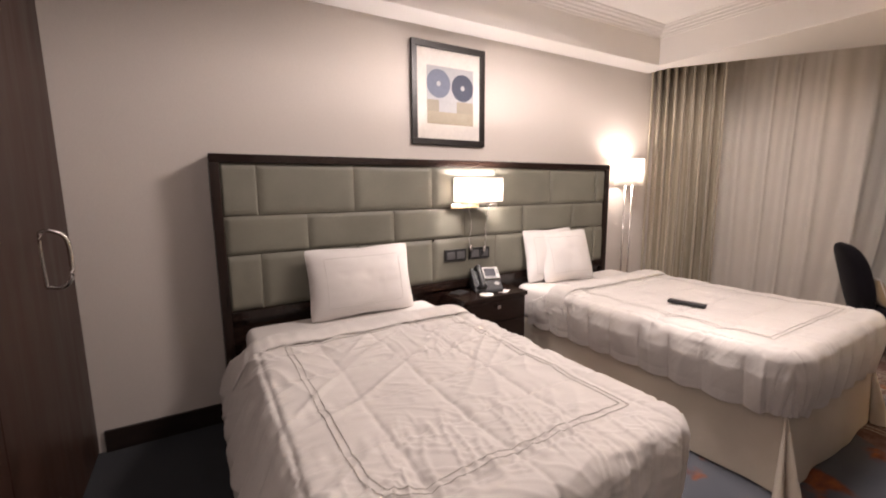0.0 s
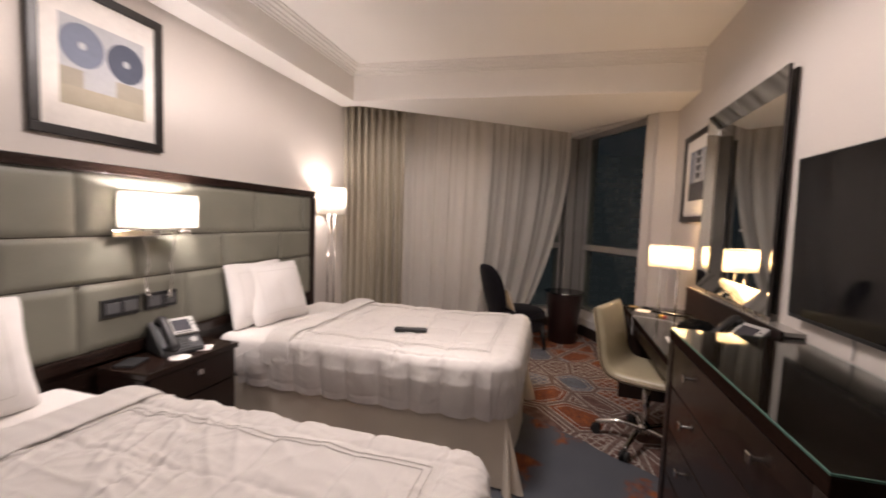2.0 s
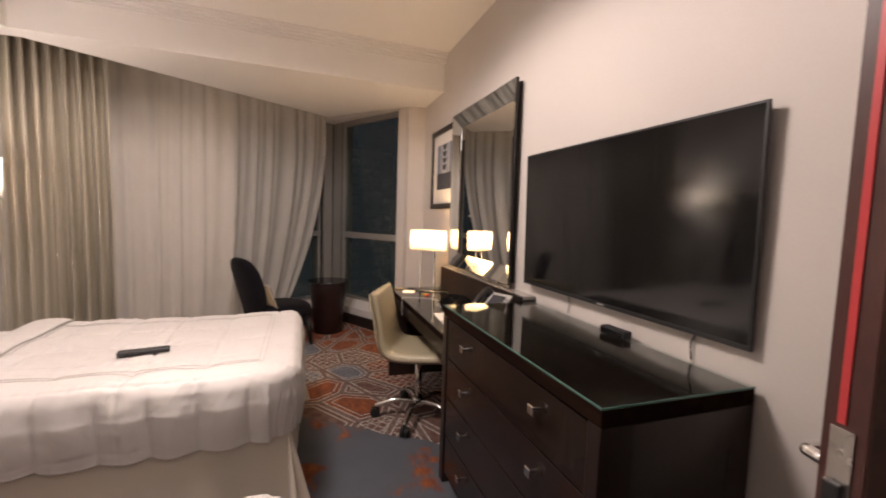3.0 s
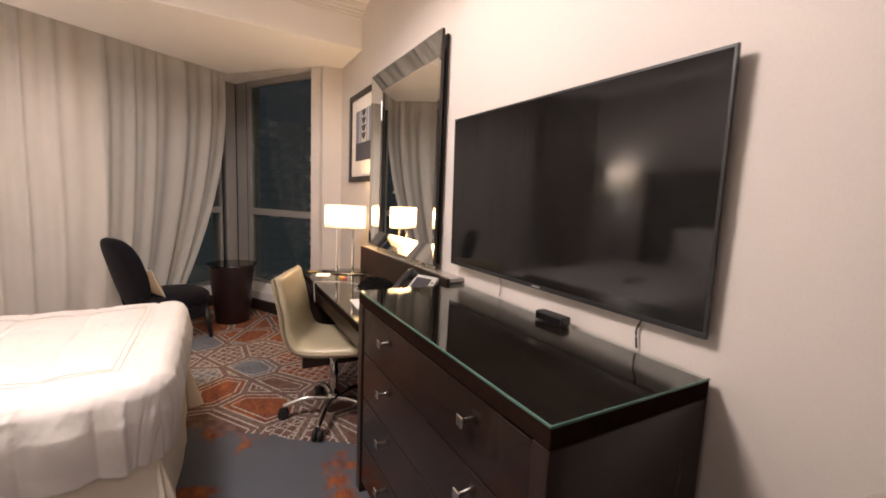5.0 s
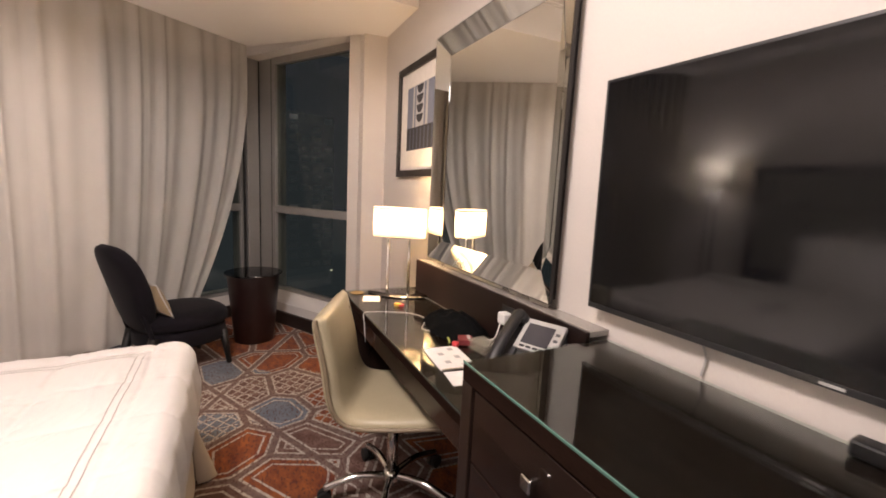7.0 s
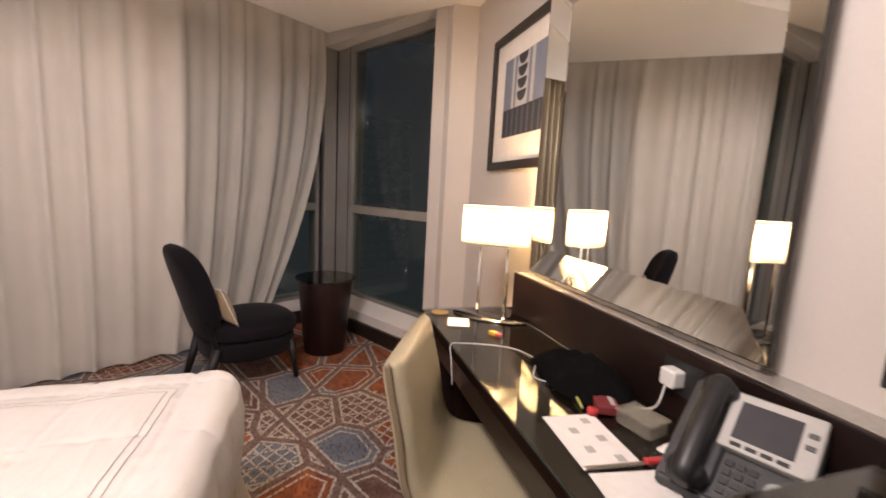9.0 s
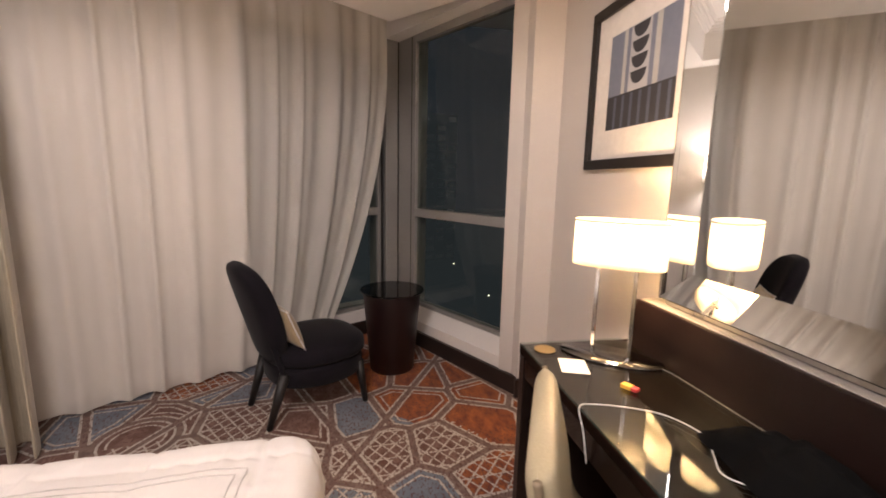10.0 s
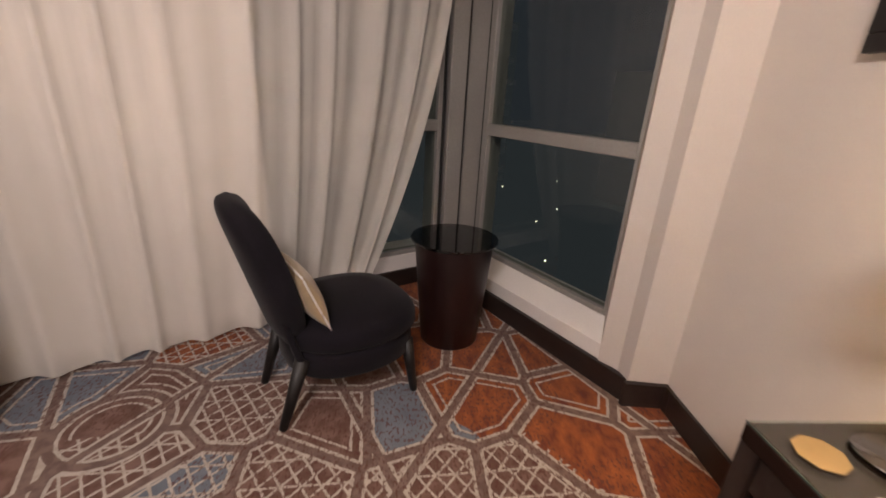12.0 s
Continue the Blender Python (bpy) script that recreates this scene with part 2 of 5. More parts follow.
# Pale grey base colour stands in for the slanting reflection on the polished ledge
PALE_REFLECTION = surface("gloss_painted_reflection", (0.30, 0.28, 0.255), (0.36, 0.335, 0.305), 0.16, 0, 3, 60, relief=0.0, coat=0.6, rvar=0.03)
ESPRESSO_UNDER = dull(surface("espresso_wood_under_glass", (0.012, 0.007, 0.005), (0.022, 0.012, 0.009), 0.6, 0, 3, 40, stretch=(1.2, 8, 8), relief=0.0), 0.0)
COASTERGOLD = plain("coaster_gold", (0.20, 0.14, 0.06), 0.5)
LIME = plain("pale_lime_plastic", (0.42, 0.42, 0.10), 0.4)
CLEARBOX = cloth_material("cloudy_plastic", (0.50, 0.46, 0.38), 0.3, 0.68)
for m in (ESPRESSO, ESPRESSO_UP, ESPRESSO_MATT):
    dull(m, 0.3)
dull(NAVY, 0.12)
dull(FELT, 0.05)


def carpet_material():
    """Wool carpet: a lattice of taupe bands edged in off-white over blue-grey and rust, with a hatched net in places;
    plain blue and rust by the beds, with painted shade at the entry.
    """
    m, nt, b = nodes_of("patterned_carpet")
    base = coords(nt)
    wob = nt.nodes.new("ShaderNodeTexNoise")
    wob.inputs["Scale"].default_value = 60
    link(nt, base, wob.inputs["Vector"])
    jit = nt.nodes.new("ShaderNodeVectorMath")
    jit.operation = "MULTIPLY_ADD"
    link(nt, wob.outputs["Color"], jit.inputs[0])
    jit.inputs[1].default_value, jit.inputs[2].default_value = (0.008, 0.008, 0), (-0.004, -0.004, 0)
    add = nt.nodes.new("ShaderNodeVectorMath")
    link(nt, base, add.inputs[0])
    link(nt, jit.outputs[0], add.inputs[1])
    vec = add.outputs[0]

    def along(angle, pitch, off, v):
        mp = nt.nodes.new("ShaderNodeVectorMath")
        mp.operation = "DOT_PRODUCT"
        link(nt, v, mp.inputs[0])
        mp.inputs[1].default_value = (math.cos(radians(angle)) / pitch, math.sin(radians(angle)) / pitch, 0)
        c = 4.24 * math.cos(radians(angle)) / pitch + 0.61 * math.sin(radians(angle)) / pitch
        return mathn(nt, "ADD", mp.outputs["Value"], 100 - c + off)

    def stripes(angle, pitch, off, v):
        f = mathn(nt, "FRACT", along(angle, pitch, off, v))
        return mathn(nt, "MULTIPLY", mathn(nt, "ABSOLUTE", mathn(nt, "SUBTRACT", f, 0.5)), pitch)

    def near(d, w):
        return mathn(nt, "LESS_THAN", d, w)

    # polygons with banded edges
    def cells(feature):
        vo = nt.nodes.new("ShaderNodeTexVoronoi")
        vo.voronoi_dimensions, vo.feature = "2D", feature
        vo.inputs["Scale"].default_value, vo.inputs["Randomness"].default_value = 2.75, 0.74
        link(nt, vec, vo.inputs["Vector"])
        return vo

    vor = cells("F1")
    dm = mathn(nt, "DIVIDE", cells("DISTANCE_TO_EDGE").outputs["Distance"], 2.75)
    ring = nt.nodes.new("ShaderNodeVectorMath")
    ring.operation = "DISTANCE"
    link(nt, vec, ring.inputs[0])
    ring.inputs[1].default_value = (4.70, 1.99, 0)
    dr = mathn(nt, "ABSOLUTE", mathn(nt, "SUBTRACT", ring.outputs["Value"], 0.19))
    inside = mathn(nt, "LESS_THAN", ring.outputs["Value"], 0.19)
    dm = mathn(nt, "MINIMUM", mathn(nt, "ADD", dm, inside), dr)
    # a second, wider lattice breaks up the first
    w1, w2 = stripes(62, 1.07, 0.21, vec), stripes(118, 1.07, 0.36, vec)
    wm = mathn(nt, "MINIMUM", w1, w2)
    band = mathn(nt, "MAXIMUM", near(dm, 0.017), near(wm, 0.016))
    edge = mathn(nt, "MAXIMUM", near(dm, 0.030), near(wm, 0.029))
    inner = near(mathn(nt, "ABSOLUTE", mathn(nt, "SUBTRACT", dm, 0.062)), 0.0055)
    # net
    h1, h2, h3 = stripes(52, 0.056, 0.1, vec), stripes(128, 0.056, 0.3, vec), stripes(5, 0.112, 0.3, vec)
    net = near(mathn(nt, "MINIMUM", mathn(nt, "MINIMUM", h1, h2), h3), 0.0046)
    # cell colours
    sep = nt.nodes.new("ShaderNodeSeparateColor")
    link(nt, vor.outputs["Color"], sep.inputs[0])
    large = noise_tex(nt, 0.9, 2, coords(nt, loc=(0.4, 5.2, 0)))
    pos = nt.nodes.new("ShaderNodeSeparateXYZ")
    link(nt, base, pos.inputs[0])
    corner = ramp(nt, mathn(nt, "SUBTRACT", pos.outputs["X"], mathn(nt, "MULTIPLY", pos.outputs["Y"], 1.2)), 3.9, 4.6, 0.0, 0.62)
    pick = mathn(nt, "ADD", mathn(nt, "MULTIPLY", sep.outputs[0], 0.55), mathn(nt, "ADD", mathn(nt, "MULTIPLY", large, 0.55), corner))
    blue = mixc(nt, ramp(nt, noise_tex(nt, 8, 3, base), 0.35, 0.65), (0.125, 0.150, 0.195), (0.180, 0.205, 0.250))
    streak = noise_tex(nt, 9, 4, coords(nt, (1.0, 1.9, 1)), 0.65)
    rust = mixc(nt, ramp(nt, streak, 0.35, 0.66), (0.14, 0.024, 0.009), (0.36, 0.105, 0.018))
    taupe = mixc(nt, ramp(nt, noise_tex(nt, 24, 3, base), 0.4, 0.6), (0.145, 0.09, 0.073), (0.21, 0.14, 0.118))
    net = mathn(nt, "MULTIPLY", mathn(nt, "MULTIPLY", net, mathn(nt, "GREATER_THAN", sep.outputs[2], 0.56)), mathn(nt, "LESS_THAN", corner, 0.3))
    mauve = mixc(nt, ramp(nt, noise_tex(nt, 14, 3, base), 0.4, 0.62), (0.12, 0.055, 0.040), (0.20, 0.115, 0.090))
    cell = mixc(nt, mathn(nt, "GREATER_THAN", sep.outputs[1], 0.58), mauve, blue)
    cell = mixc(nt, mathn(nt, "GREATER_THAN", pick, 0.63), cell, rust)
    pale = mixc(nt, ramp(nt, noise_tex(nt, 30, 3, base), 0.35, 0.7), (0.42, 0.37, 0.325), (0.57, 0.515, 0.46))
    lined = mixc(nt, mathn(nt, "MAXIMUM", net, mathn(nt, "MULTIPLY", inner, mathn(nt, "LESS_THAN", sep.outputs[2], 0.24))), cell, pale)
    lined = mixc(nt, edge, lined, pale)
    lined = mixc(nt, band, lined, taupe)
    specks = mathn(nt, "MULTIPLY", mathn(nt, "GREATER_THAN", noise_tex(nt, 48, 3, coords(nt, (1, 1.8, 1))), 0.57), mathn(nt, "GREATER_THAN", large, 0.40))
    lined = mixc(nt, mathn(nt, "MULTIPLY", specks, 0.75), lined, (0.10, 0.028, 0.018))
    # plain field by the beds
    blot = ramp(nt, noise_tex(nt, 2.6, 4, base, 0.62), 0.54, 0.62)
    field = mixc(nt, blot, mixc(nt, noise_tex(nt, 5, 3, base), (0.075, 0.085, 0.105), (0.115, 0.122, 0.142)), rust)
    side = mathn(nt, "SUBTRACT", mathn(nt, "SUBTRACT", pos.outputs["X"], 2.70), mathn(nt, "MULTIPLY", pos.outputs["Y"], 0.72))
    side = mathn(nt, "GREATER_THAN", mathn(nt, "ADD", side, mathn(nt, "MULTIPLY", noise_tex(nt, 4, 2, base), 0.12)), 0.06)
    # the entry corner's shade, painted as a darker copy of the field
    entry_shade = ramp(nt, pos.outputs["X"], 0.9, 1.4)
    field = mixc(nt, entry_shade, mixc(nt, noise_tex(nt, 5, 3, base), (0.018, 0.021, 0.027), (0.030, 0.033, 0.040)), field)
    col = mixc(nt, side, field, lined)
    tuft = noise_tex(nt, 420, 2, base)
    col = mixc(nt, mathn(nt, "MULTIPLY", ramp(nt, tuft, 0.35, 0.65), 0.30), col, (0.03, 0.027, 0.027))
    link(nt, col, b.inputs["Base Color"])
    b.inputs["Roughness"].default_value, b.inputs["Sheen Weight"].default_value = 0.95, 0.05
    bump(nt, b, tuft, 0.6, 0.002)
    return m


CARPET = carpet_material()


# ---- building helpers ----
def box(x0, x1, y0, y1, z0, z1, bevel=0.004, seg=2, bm=None):
    bm = bm or bmesh.new()
    made = bmesh.ops.create_cube(bm, size=1, matrix=Matrix.LocRotScale(((x0 + x1) / 2, (y0 + y1) / 2, (z0 + z1) / 2), None, (abs(x1 - x0), abs(y1 - y0), abs(z1 - z0))))
    if bevel:
        edges = list({e for v in made["verts"] for e in v.link_edges})
        bmesh.ops.bevel(bm, geom=edges, offset=bevel, segments=seg, profile=0.5, affect="EDGES")
    return bm


def rod(p0, p1, r, seg=16, r2=None, bm=None):
    bm = bm or bmesh.new()
    p0, p1 = Vector(p0), Vector(p1)
    q = (p1 - p0).to_track_quat("Z", "Y").to_matrix().to_4x4()
    bmesh.ops.create_cone(bm, cap_ends=True, segments=seg, radius1=r, radius2=r if r2 is None else r2, depth=(p1 - p0).length, matrix=Matrix.Translation((p0 + p1) / 2) @ q)
    return bm


def sweep(points, r, seg=10, bm=None, closed=False):
    """A round tube along points."""
    bm = bm or bmesh.new()
    pts = [Vector(p) for p in points]
    n = len(pts)
    rings = []
    for i, p in enumerate(pts):
        a, b = pts[i - 1] if i or closed else p, pts[(i + 1) % n] if i < n - 1 or closed else p
        d = (b - a).normalized()
        s = d.cross(Vector((0, 0, 1)))
        s = d.cross(Vector((1, 0, 0))) if s.length < 0.1 else s
        s.normalize()
        u = s.cross(d)
        rings.append([bm.verts.new(p + r * (math.cos(t) * s + math.sin(t) * u)) for t in (2 * math.pi * k / seg for k in range(seg))])
    for i in range(n if closed else n - 1):
        a, b = rings[i], rings[(i + 1) % n]
        for k in range(seg):
            bm.faces.new((a[k], a[(k + 1) % seg], b[(k + 1) % seg], b[k]))
    if not closed:
        bm.faces.new(rings[0][::-1])
        bm.faces.new(rings[-1])
    return bm


def smooth_line(points, steps=8):
    """A rounder line through points."""
    pts = [Vector(p) for p in points]
    out = []
    for i in range(len(pts) - 1):
        p0, p1, p2, p3 = pts[max(i - 1, 0)], pts[i], pts[i + 1], pts[min(i + 2, len(pts) - 1)]
        for k in range(steps):
            t = k / steps
            out.append(0.5 * (2 * p1 + (p2 - p0) * t + (2 * p0 - 5 * p1 + 4 * p2 - p3) * t * t + (3 * p1 - p0 - 3 * p2 + p3) * t ** 3))
    return out + [pts[-1]]


def lathe(profile, seg=40, bm=None):
    """Turns (radius, height) pairs round z."""
    bm = bm or bmesh.new()
    rings = []
    for r, z in profile:
        rings.append([bm.verts.new((r * math.cos(2 * math.pi * k / seg), r * math.sin(2 * math.pi * k / seg), z)) for k in range(seg)] if r > 1e-5 else [bm.verts.new((0, 0, z))])
    for a, b in zip(rings, rings[1:]):
        for k in range(seg):
            quad = (a[k % len(a)], a[(k + 1) % len(a)], b[(k + 1) % len(b)], b[k % len(b)])
            quad = tuple(dict.fromkeys(quad))
            if len(quad) > 2:
                bm.faces.new(quad)
    return bm


def prism(outline, z0, z1, bm=None):
    bm = bm or bmesh.new()
    lo, hi = [bm.verts.new((x, y, z0)) for x, y in outline], [bm.verts.new((x, y, z1)) for x, y in outline]
    bm.faces.new(lo[::-1])
    bm.faces.new(hi)
    for i in range(len(outline)):
        j = (i + 1) % len(outline)
        bm.faces.new((lo[i], lo[j], hi[j], hi[i]))
    return bm


def grid(nu, nv, f, bm=None, close_u=False):
    """A sheet of nu x nv cells; f(u, v) with u, v from 0 to 1 gives each place."""
    bm = bm or bmesh.new()
    vs = [[bm.verts.new(f(i / nu, j / nv)) for j in range(nv + 1)] for i in range(nu + 1)]
    for i in range(nu):
        for j in range(nv):
            bm.faces.new((vs[i][j], vs[i + 1][j], vs[i + 1][j + 1], vs[i][j + 1]))
    return bm


def mesh_of(name, bm, material, smooth):
    bmesh.ops.recalc_face_normals(bm, faces=bm.faces)
    data = bpy.data.meshes.new(name)
    for f in bm.faces:
        f.smooth = smooth
    bm.to_mesh(data)
    bm.free()
    data.materials.append(material)
    return data


def thing(name, label, category, place=(0, 0, 0), turn=0, group=""):
    ob = new(name)
    ob.matrix_basis = pose(*place, 0, 0, turn)
    ob.empty_display_size = 0.1
    return tagged(ob, label, category, group)


def part(name, bm, material, parent, label="", smooth=False):
    ob = new(name, mesh_of(name, bm, material, smooth))
    ob.parent = parent
    return tagged(ob, label)


def solo(name, bm, material, label, category, group="", smooth=False, place=None, turn=0):
    ob = new(name, mesh_of(name, bm, material, smooth))
    if place:
        ob.matrix_basis = pose(*place, 0, 0, turn)
    return tagged(ob, label, category, group)


def setting(name, bm, material, label, category, smooth=False):
    ob = new(name, mesh_of(name, bm, material, smooth))
    return tagged(ob, label, category, "", "structure")


# ---- the room's lines ----
XW, YT, YH = -0.25, -0.30, 2.955
ZC, ZS, YF = 2.80, 2.487, 2.735
BAY = 31.0
CB, SB = math.cos(radians(BAY)), math.sin(radians(BAY))


def bay(u, v, z=0.0):
    """The bay's own axes: u outwards, v along its long window, into the room's."""
    return Vector((u * CB - v * SB, u * SB + v * CB, z))


def in_bay(bm):
    bmesh.ops.transform(bm, matrix=Matrix.Rotation(radians(BAY), 4, "Z"), verts=bm.verts)
    return bm


# ---- structure ----
bay_floor = [bay(u, v, 0) for u, v in ((4.2, -2.78), (5.78, -2.78), (5.78, 1.05))]
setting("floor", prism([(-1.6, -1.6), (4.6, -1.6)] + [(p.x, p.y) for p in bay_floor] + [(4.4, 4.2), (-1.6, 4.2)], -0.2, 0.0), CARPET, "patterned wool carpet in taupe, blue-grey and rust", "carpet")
setting("wall_headboard", box(XW - 0.2, 4.62, YH, YH + 0.2, 0, 3.0, 0), WALL, "warm grey papered wall behind the beds", "wall")
setting("wall_television", box(0.93, 4.80, YT - 0.2, YT, 0, 3.0, 0), WALL, "warm grey papered wall with television and mirror", "wall")
door_wall = box(0.75, 0.93, -0.65, -0.45, 0, 3.0, 0)
box(XW - 0.2, 0.75, -0.65, -0.45, 2.1, 3.0, 0, bm=door_wall)
box(XW - 0.2, -0.08, -0.65, -0.45, 0, 2.1, 0, bm=door_wall)
setting("wall_entry", door_wall, WALL, "warm grey papered wall with a doorway", "wall")
setting("wall_passage", box(-0.4, 1.2, -1.6, -1.5, 0, 3.0, 0), WALL, "plain wall beyond the doorway", "wall")
setting("wall_wardrobe", box(XW - 0.75, XW - 0.62, -0.65, YH + 0.2, 0, 3.0, 0), WALL, "plain wall behind the wardrobe", "wall")
pier = prism([(4.80, YT - 0.2), (4.80, YT), (4.84, YT), (4.862, -0.128), (4.938, -0.116), tuple(bay(4.27, -2.625)[:2]), tuple(bay(4.365, -2.765)[:2]), tuple(bay(4.365, -2.95)[:2])], 0, 3.0)
setting("wall_pier", pier, WALL, "pale plastered pier beside the corner window", "wall")
setting("ceiling", box(XW - 0.75, 6.6, -1.6, 4.0, ZC, ZC + 0.15, 0), CEIL, "smooth white painted ceiling", "ceiling")
soffit = prism([(4.10, YF), (4.235, YT), (4.84, YT), (4.91, -0.10), (5.75, 0.64), (4.27, 2.74), (4.27, YH), (4.10, YH)], ZS, ZC)
setting("ceiling_bulkhead", soffit, CEIL, "white plaster bulkhead over the window bay", "ceiling")
setting("ceiling_soffit", prism([(XW, YF), (4.10, YF), (4.10, YH), (XW, YH)], ZS, ZC), CEIL, "white plaster soffit along the headboard wall", "ceiling")


def crown(a, b, inward):
    """Stepped plaster cornice along a line, hanging from the ceiling."""
    a, b, n = Vector((*a, 0)), Vector((*b, 0)), Vector((*inward, 0))
    bm = bmesh.new()
    prof = [(0, 2.715), (0.012, 2.715), (0.013, 2.727), (0.027, 2.730), (0.030, 2.746), (0.046, 2.750), (0.050, 2.766), (0.072, 2.771), (0.077, 2.785), (0.094, 2.789), (0.094, ZC), (0, ZC)]
    ra = [bm.verts.new(a + n * o + Vector((0, 0, z))) for o, z in prof]
    rb = [bm.verts.new(b + n * o + Vector((0, 0, z))) for o, z in prof]
    for i in range(len(prof)):
        j = (i + 1) % len(prof)
        bm.faces.new((ra[i], rb[i], rb[j], ra[j]))
    bm.faces.new(ra[::-1])
    bm.faces.new(rb)
    return bm


setting("cornice_headboard", crown((XW, YF), (4.06, YF), (0.0, -1.0)), TRIM, "stepped white plaster cornice on the soffit", "cornice")
setting("cornice_bulkhead", crown((4.10, YF - 0.002), (4.233, YT + 0.002), (-0.999, -0.045)), TRIM, "stepped white plaster cornice on the bulkhead", "cornice")
setting("baseboard_headboard", box(XW + 0.03, 0.37, YH - 0.016, YH, 0, 0.12, 0.003), BASEWOOD, "dark wooden skirting board", "baseboard")
setting("baseboard_lamp", box(3.56, 4.6, YH - 0.016, YH, 0, 0.12, 0.003), BASEWOOD, "dark wooden skirting board", "baseboard")
setting("baseboard_television", box(0.93, 4.79, YT, YT + 0.016, 0, 0.12, 0.003), BASEWOOD, "dark wooden skirting board", "baseboard")
setting("baseboard_pier", prism([(4.79, YT + 0.016), (4.79, YT), (4.84, YT), (4.862, -0.128), (4.857, -0.106), (4.838, -0.110), (4.822, YT + 0.016)], 0, 0.12), BASEWOOD, "dark wooden skirting board round the pier", "baseboard")
setting("baseboard_bay", in_bay(box(4.11, 5.66, -2.640, -2.610, 0, 0.12, 0.003)), BASEWOOD, "dark wooden skirting board under the corner window", "baseboard")
setting("baseboard_curtain", in_bay(box(5.642, 5.66, -2.618, 0.6, 0, 0.12, 0.003)), BASEWOOD, "dark wooden skirting board behind the curtains", "baseboard")

# bay: sills, heads and corner post
setting("wall_bay_short", in_bay(box(4.275, 5.80, -2.95, -2.636, 0, 0.20, 0)), TRIM, "white painted wall under the corner window", "wall")
sill = bmesh.new()
for u0, u1 in ((4.275, 5.62),):
    a = [sill.verts.new(p) for p in ((u0, -2.636, 0.20), (u1, -2.636, 0.20), (u1, -2.76, 0.275), (u0, -2.76, 0.275), (u0, -2.90, 0.275), (u1, -2.90, 0.275))]
    sill.faces.new((a[0], a[1], a[2], a[3]))
    sill.faces.new((a[3], a[2], a[5], a[4]))
setting("trim_sill", in_bay(sill), TRIM, "sloping white window ledge", "sill")
setting("wall_bay_head", in_bay(box(4.10, 5.80, -2.95, -2.636, 2.515, 3.0, 0)), TRIM, "white painted window head", "wall")
setting("wall_bay_long", in_bay(box(5.66, 5.95, -2.62, 0.9, 0, 0.22, 0)), TRIM, "white painted wall under the long window", "wall")
setting("wall_bay_long_head", in_bay(box(5.66, 5.95, -2.62, 0.9, 2.46, 3.0, 0)), TRIM, "white painted head over the long window", "wall")
setting("wall_bay_end", in_bay(box(4.9, 6.0, 0.9, 1.1, 0, 3.0, 0)), WALL, "plain wall closing the curtain end of the bay", "wall")
post = in_bay(box(5.66, 5.95, -2.95, -2.64, 0, 3.0, 0.006))
box_post = in_bay(box(5.452, 5.655, -2.93, -2.77, 0.27, 2.52, 0.006))
for name_, u0, v0 in (("trim_gasket", 5.446, -2.768), ("trim_gasket_corner", 5.652, -2.768)):
    setting(name_, in_bay(box(u0, u0 + 0.014, v0, v0 + 0.006, 0.28, 2.51, 0)), RUBBER, "black rubber window gasket", "gasket")
setting("trim_gasket_long", in_bay(box(5.652, 5.659, -2.60, -2.585, 0.24, 2.45, 0)), RUBBER, "black rubber window gasket", "gasket")
setting("trim_window_post", box_post, ALU, "wide grey metal post beside the corner window", "post")
setting("trim_corner_post", post, ALU, "grey metal corner post between two windows", "post")


def window(name, label, horizontal, a0, a1, depth, sill_z, head_z, rail_z, mullions):
    """A fixed window in the bay; horizontal: 'u' or 'v' is the way that it runs."""
    win = thing(name, label, "window")
    win["kind"] = "structure"

    def bar(p0, p1, z0, z1, d=0.07):
        return in_bay(box(p0, p1, depth - d, depth, z0, z1, 0.004)) if horizontal == "u" else in_bay(box(depth, depth + d, p0, p1, z0, z1, 0.004))

    for p0, p1 in ((a0, a0 + 0.05), (a1 - 0.05, a1)):
        part("window_frame", bar(p0, p1, sill_z, head_z), ALU, win)
    part("window_frame", bar(a0 + 0.05, a1 - 0.05, head_z - 0.06, head_z), ALU, win)
    part("window_frame", bar(a0 + 0.05, a1 - 0.05, sill_z, sill_z + 0.03), ALU, win)
    part("transom", bar(a0 + 0.05, a1 - 0.05, rail_z - 0.035, rail_z + 0.035, 0.09), ALU, win, "pale grey metal window rail")
    cuts = [a0 + 0.05, *mullions, a1 - 0.05]
    for m0 in mullions:
        part("mullion", bar(m0 - 0.03, m0 + 0.03, sill_z + 0.03, head_z - 0.06, 0.08), ALU, win)
    for c0, c1 in zip(cuts, cuts[1:]):
        for z0, z1 in ((sill_z + 0.03, rail_z - 0.035), (rail_z + 0.035, head_z - 0.06)):
            sh = 0.035
            g = in_bay(box(c0, c1, depth - sh - 0.003, depth - sh + 0.003, z0, z1, 0)) if horizontal == "u" else in_bay(box(depth + sh - 0.003, depth + sh + 0.003, c0, c1, z0, z1, 0))
            part("pane", g, GLASS, win, "dark night window glass")
    return win


window("window_1", "tall fixed corner window, dark night outside", "u", 4.33, 5.45, -2.76, 0.275, 2.515, 1.085, [])
window("window_2", "long fixed window behind the curtains, night outside", "v", -2.62, 0.88, 5.68, 0.22, 2.46, 1.085, [-1.45, -0.3])
grip = in_bay(box(5.60, 5.66, -2.47, -2.44, 1.36, 1.39, 0.006))
solo("window_latch", grip, WHITE, "small white window latch on the frame", "latch")

# ---- beds ----
BED_W, BED_Y0, BED_Y1, BED_TOP = 1.16, 2.76, 0.93, 0.625


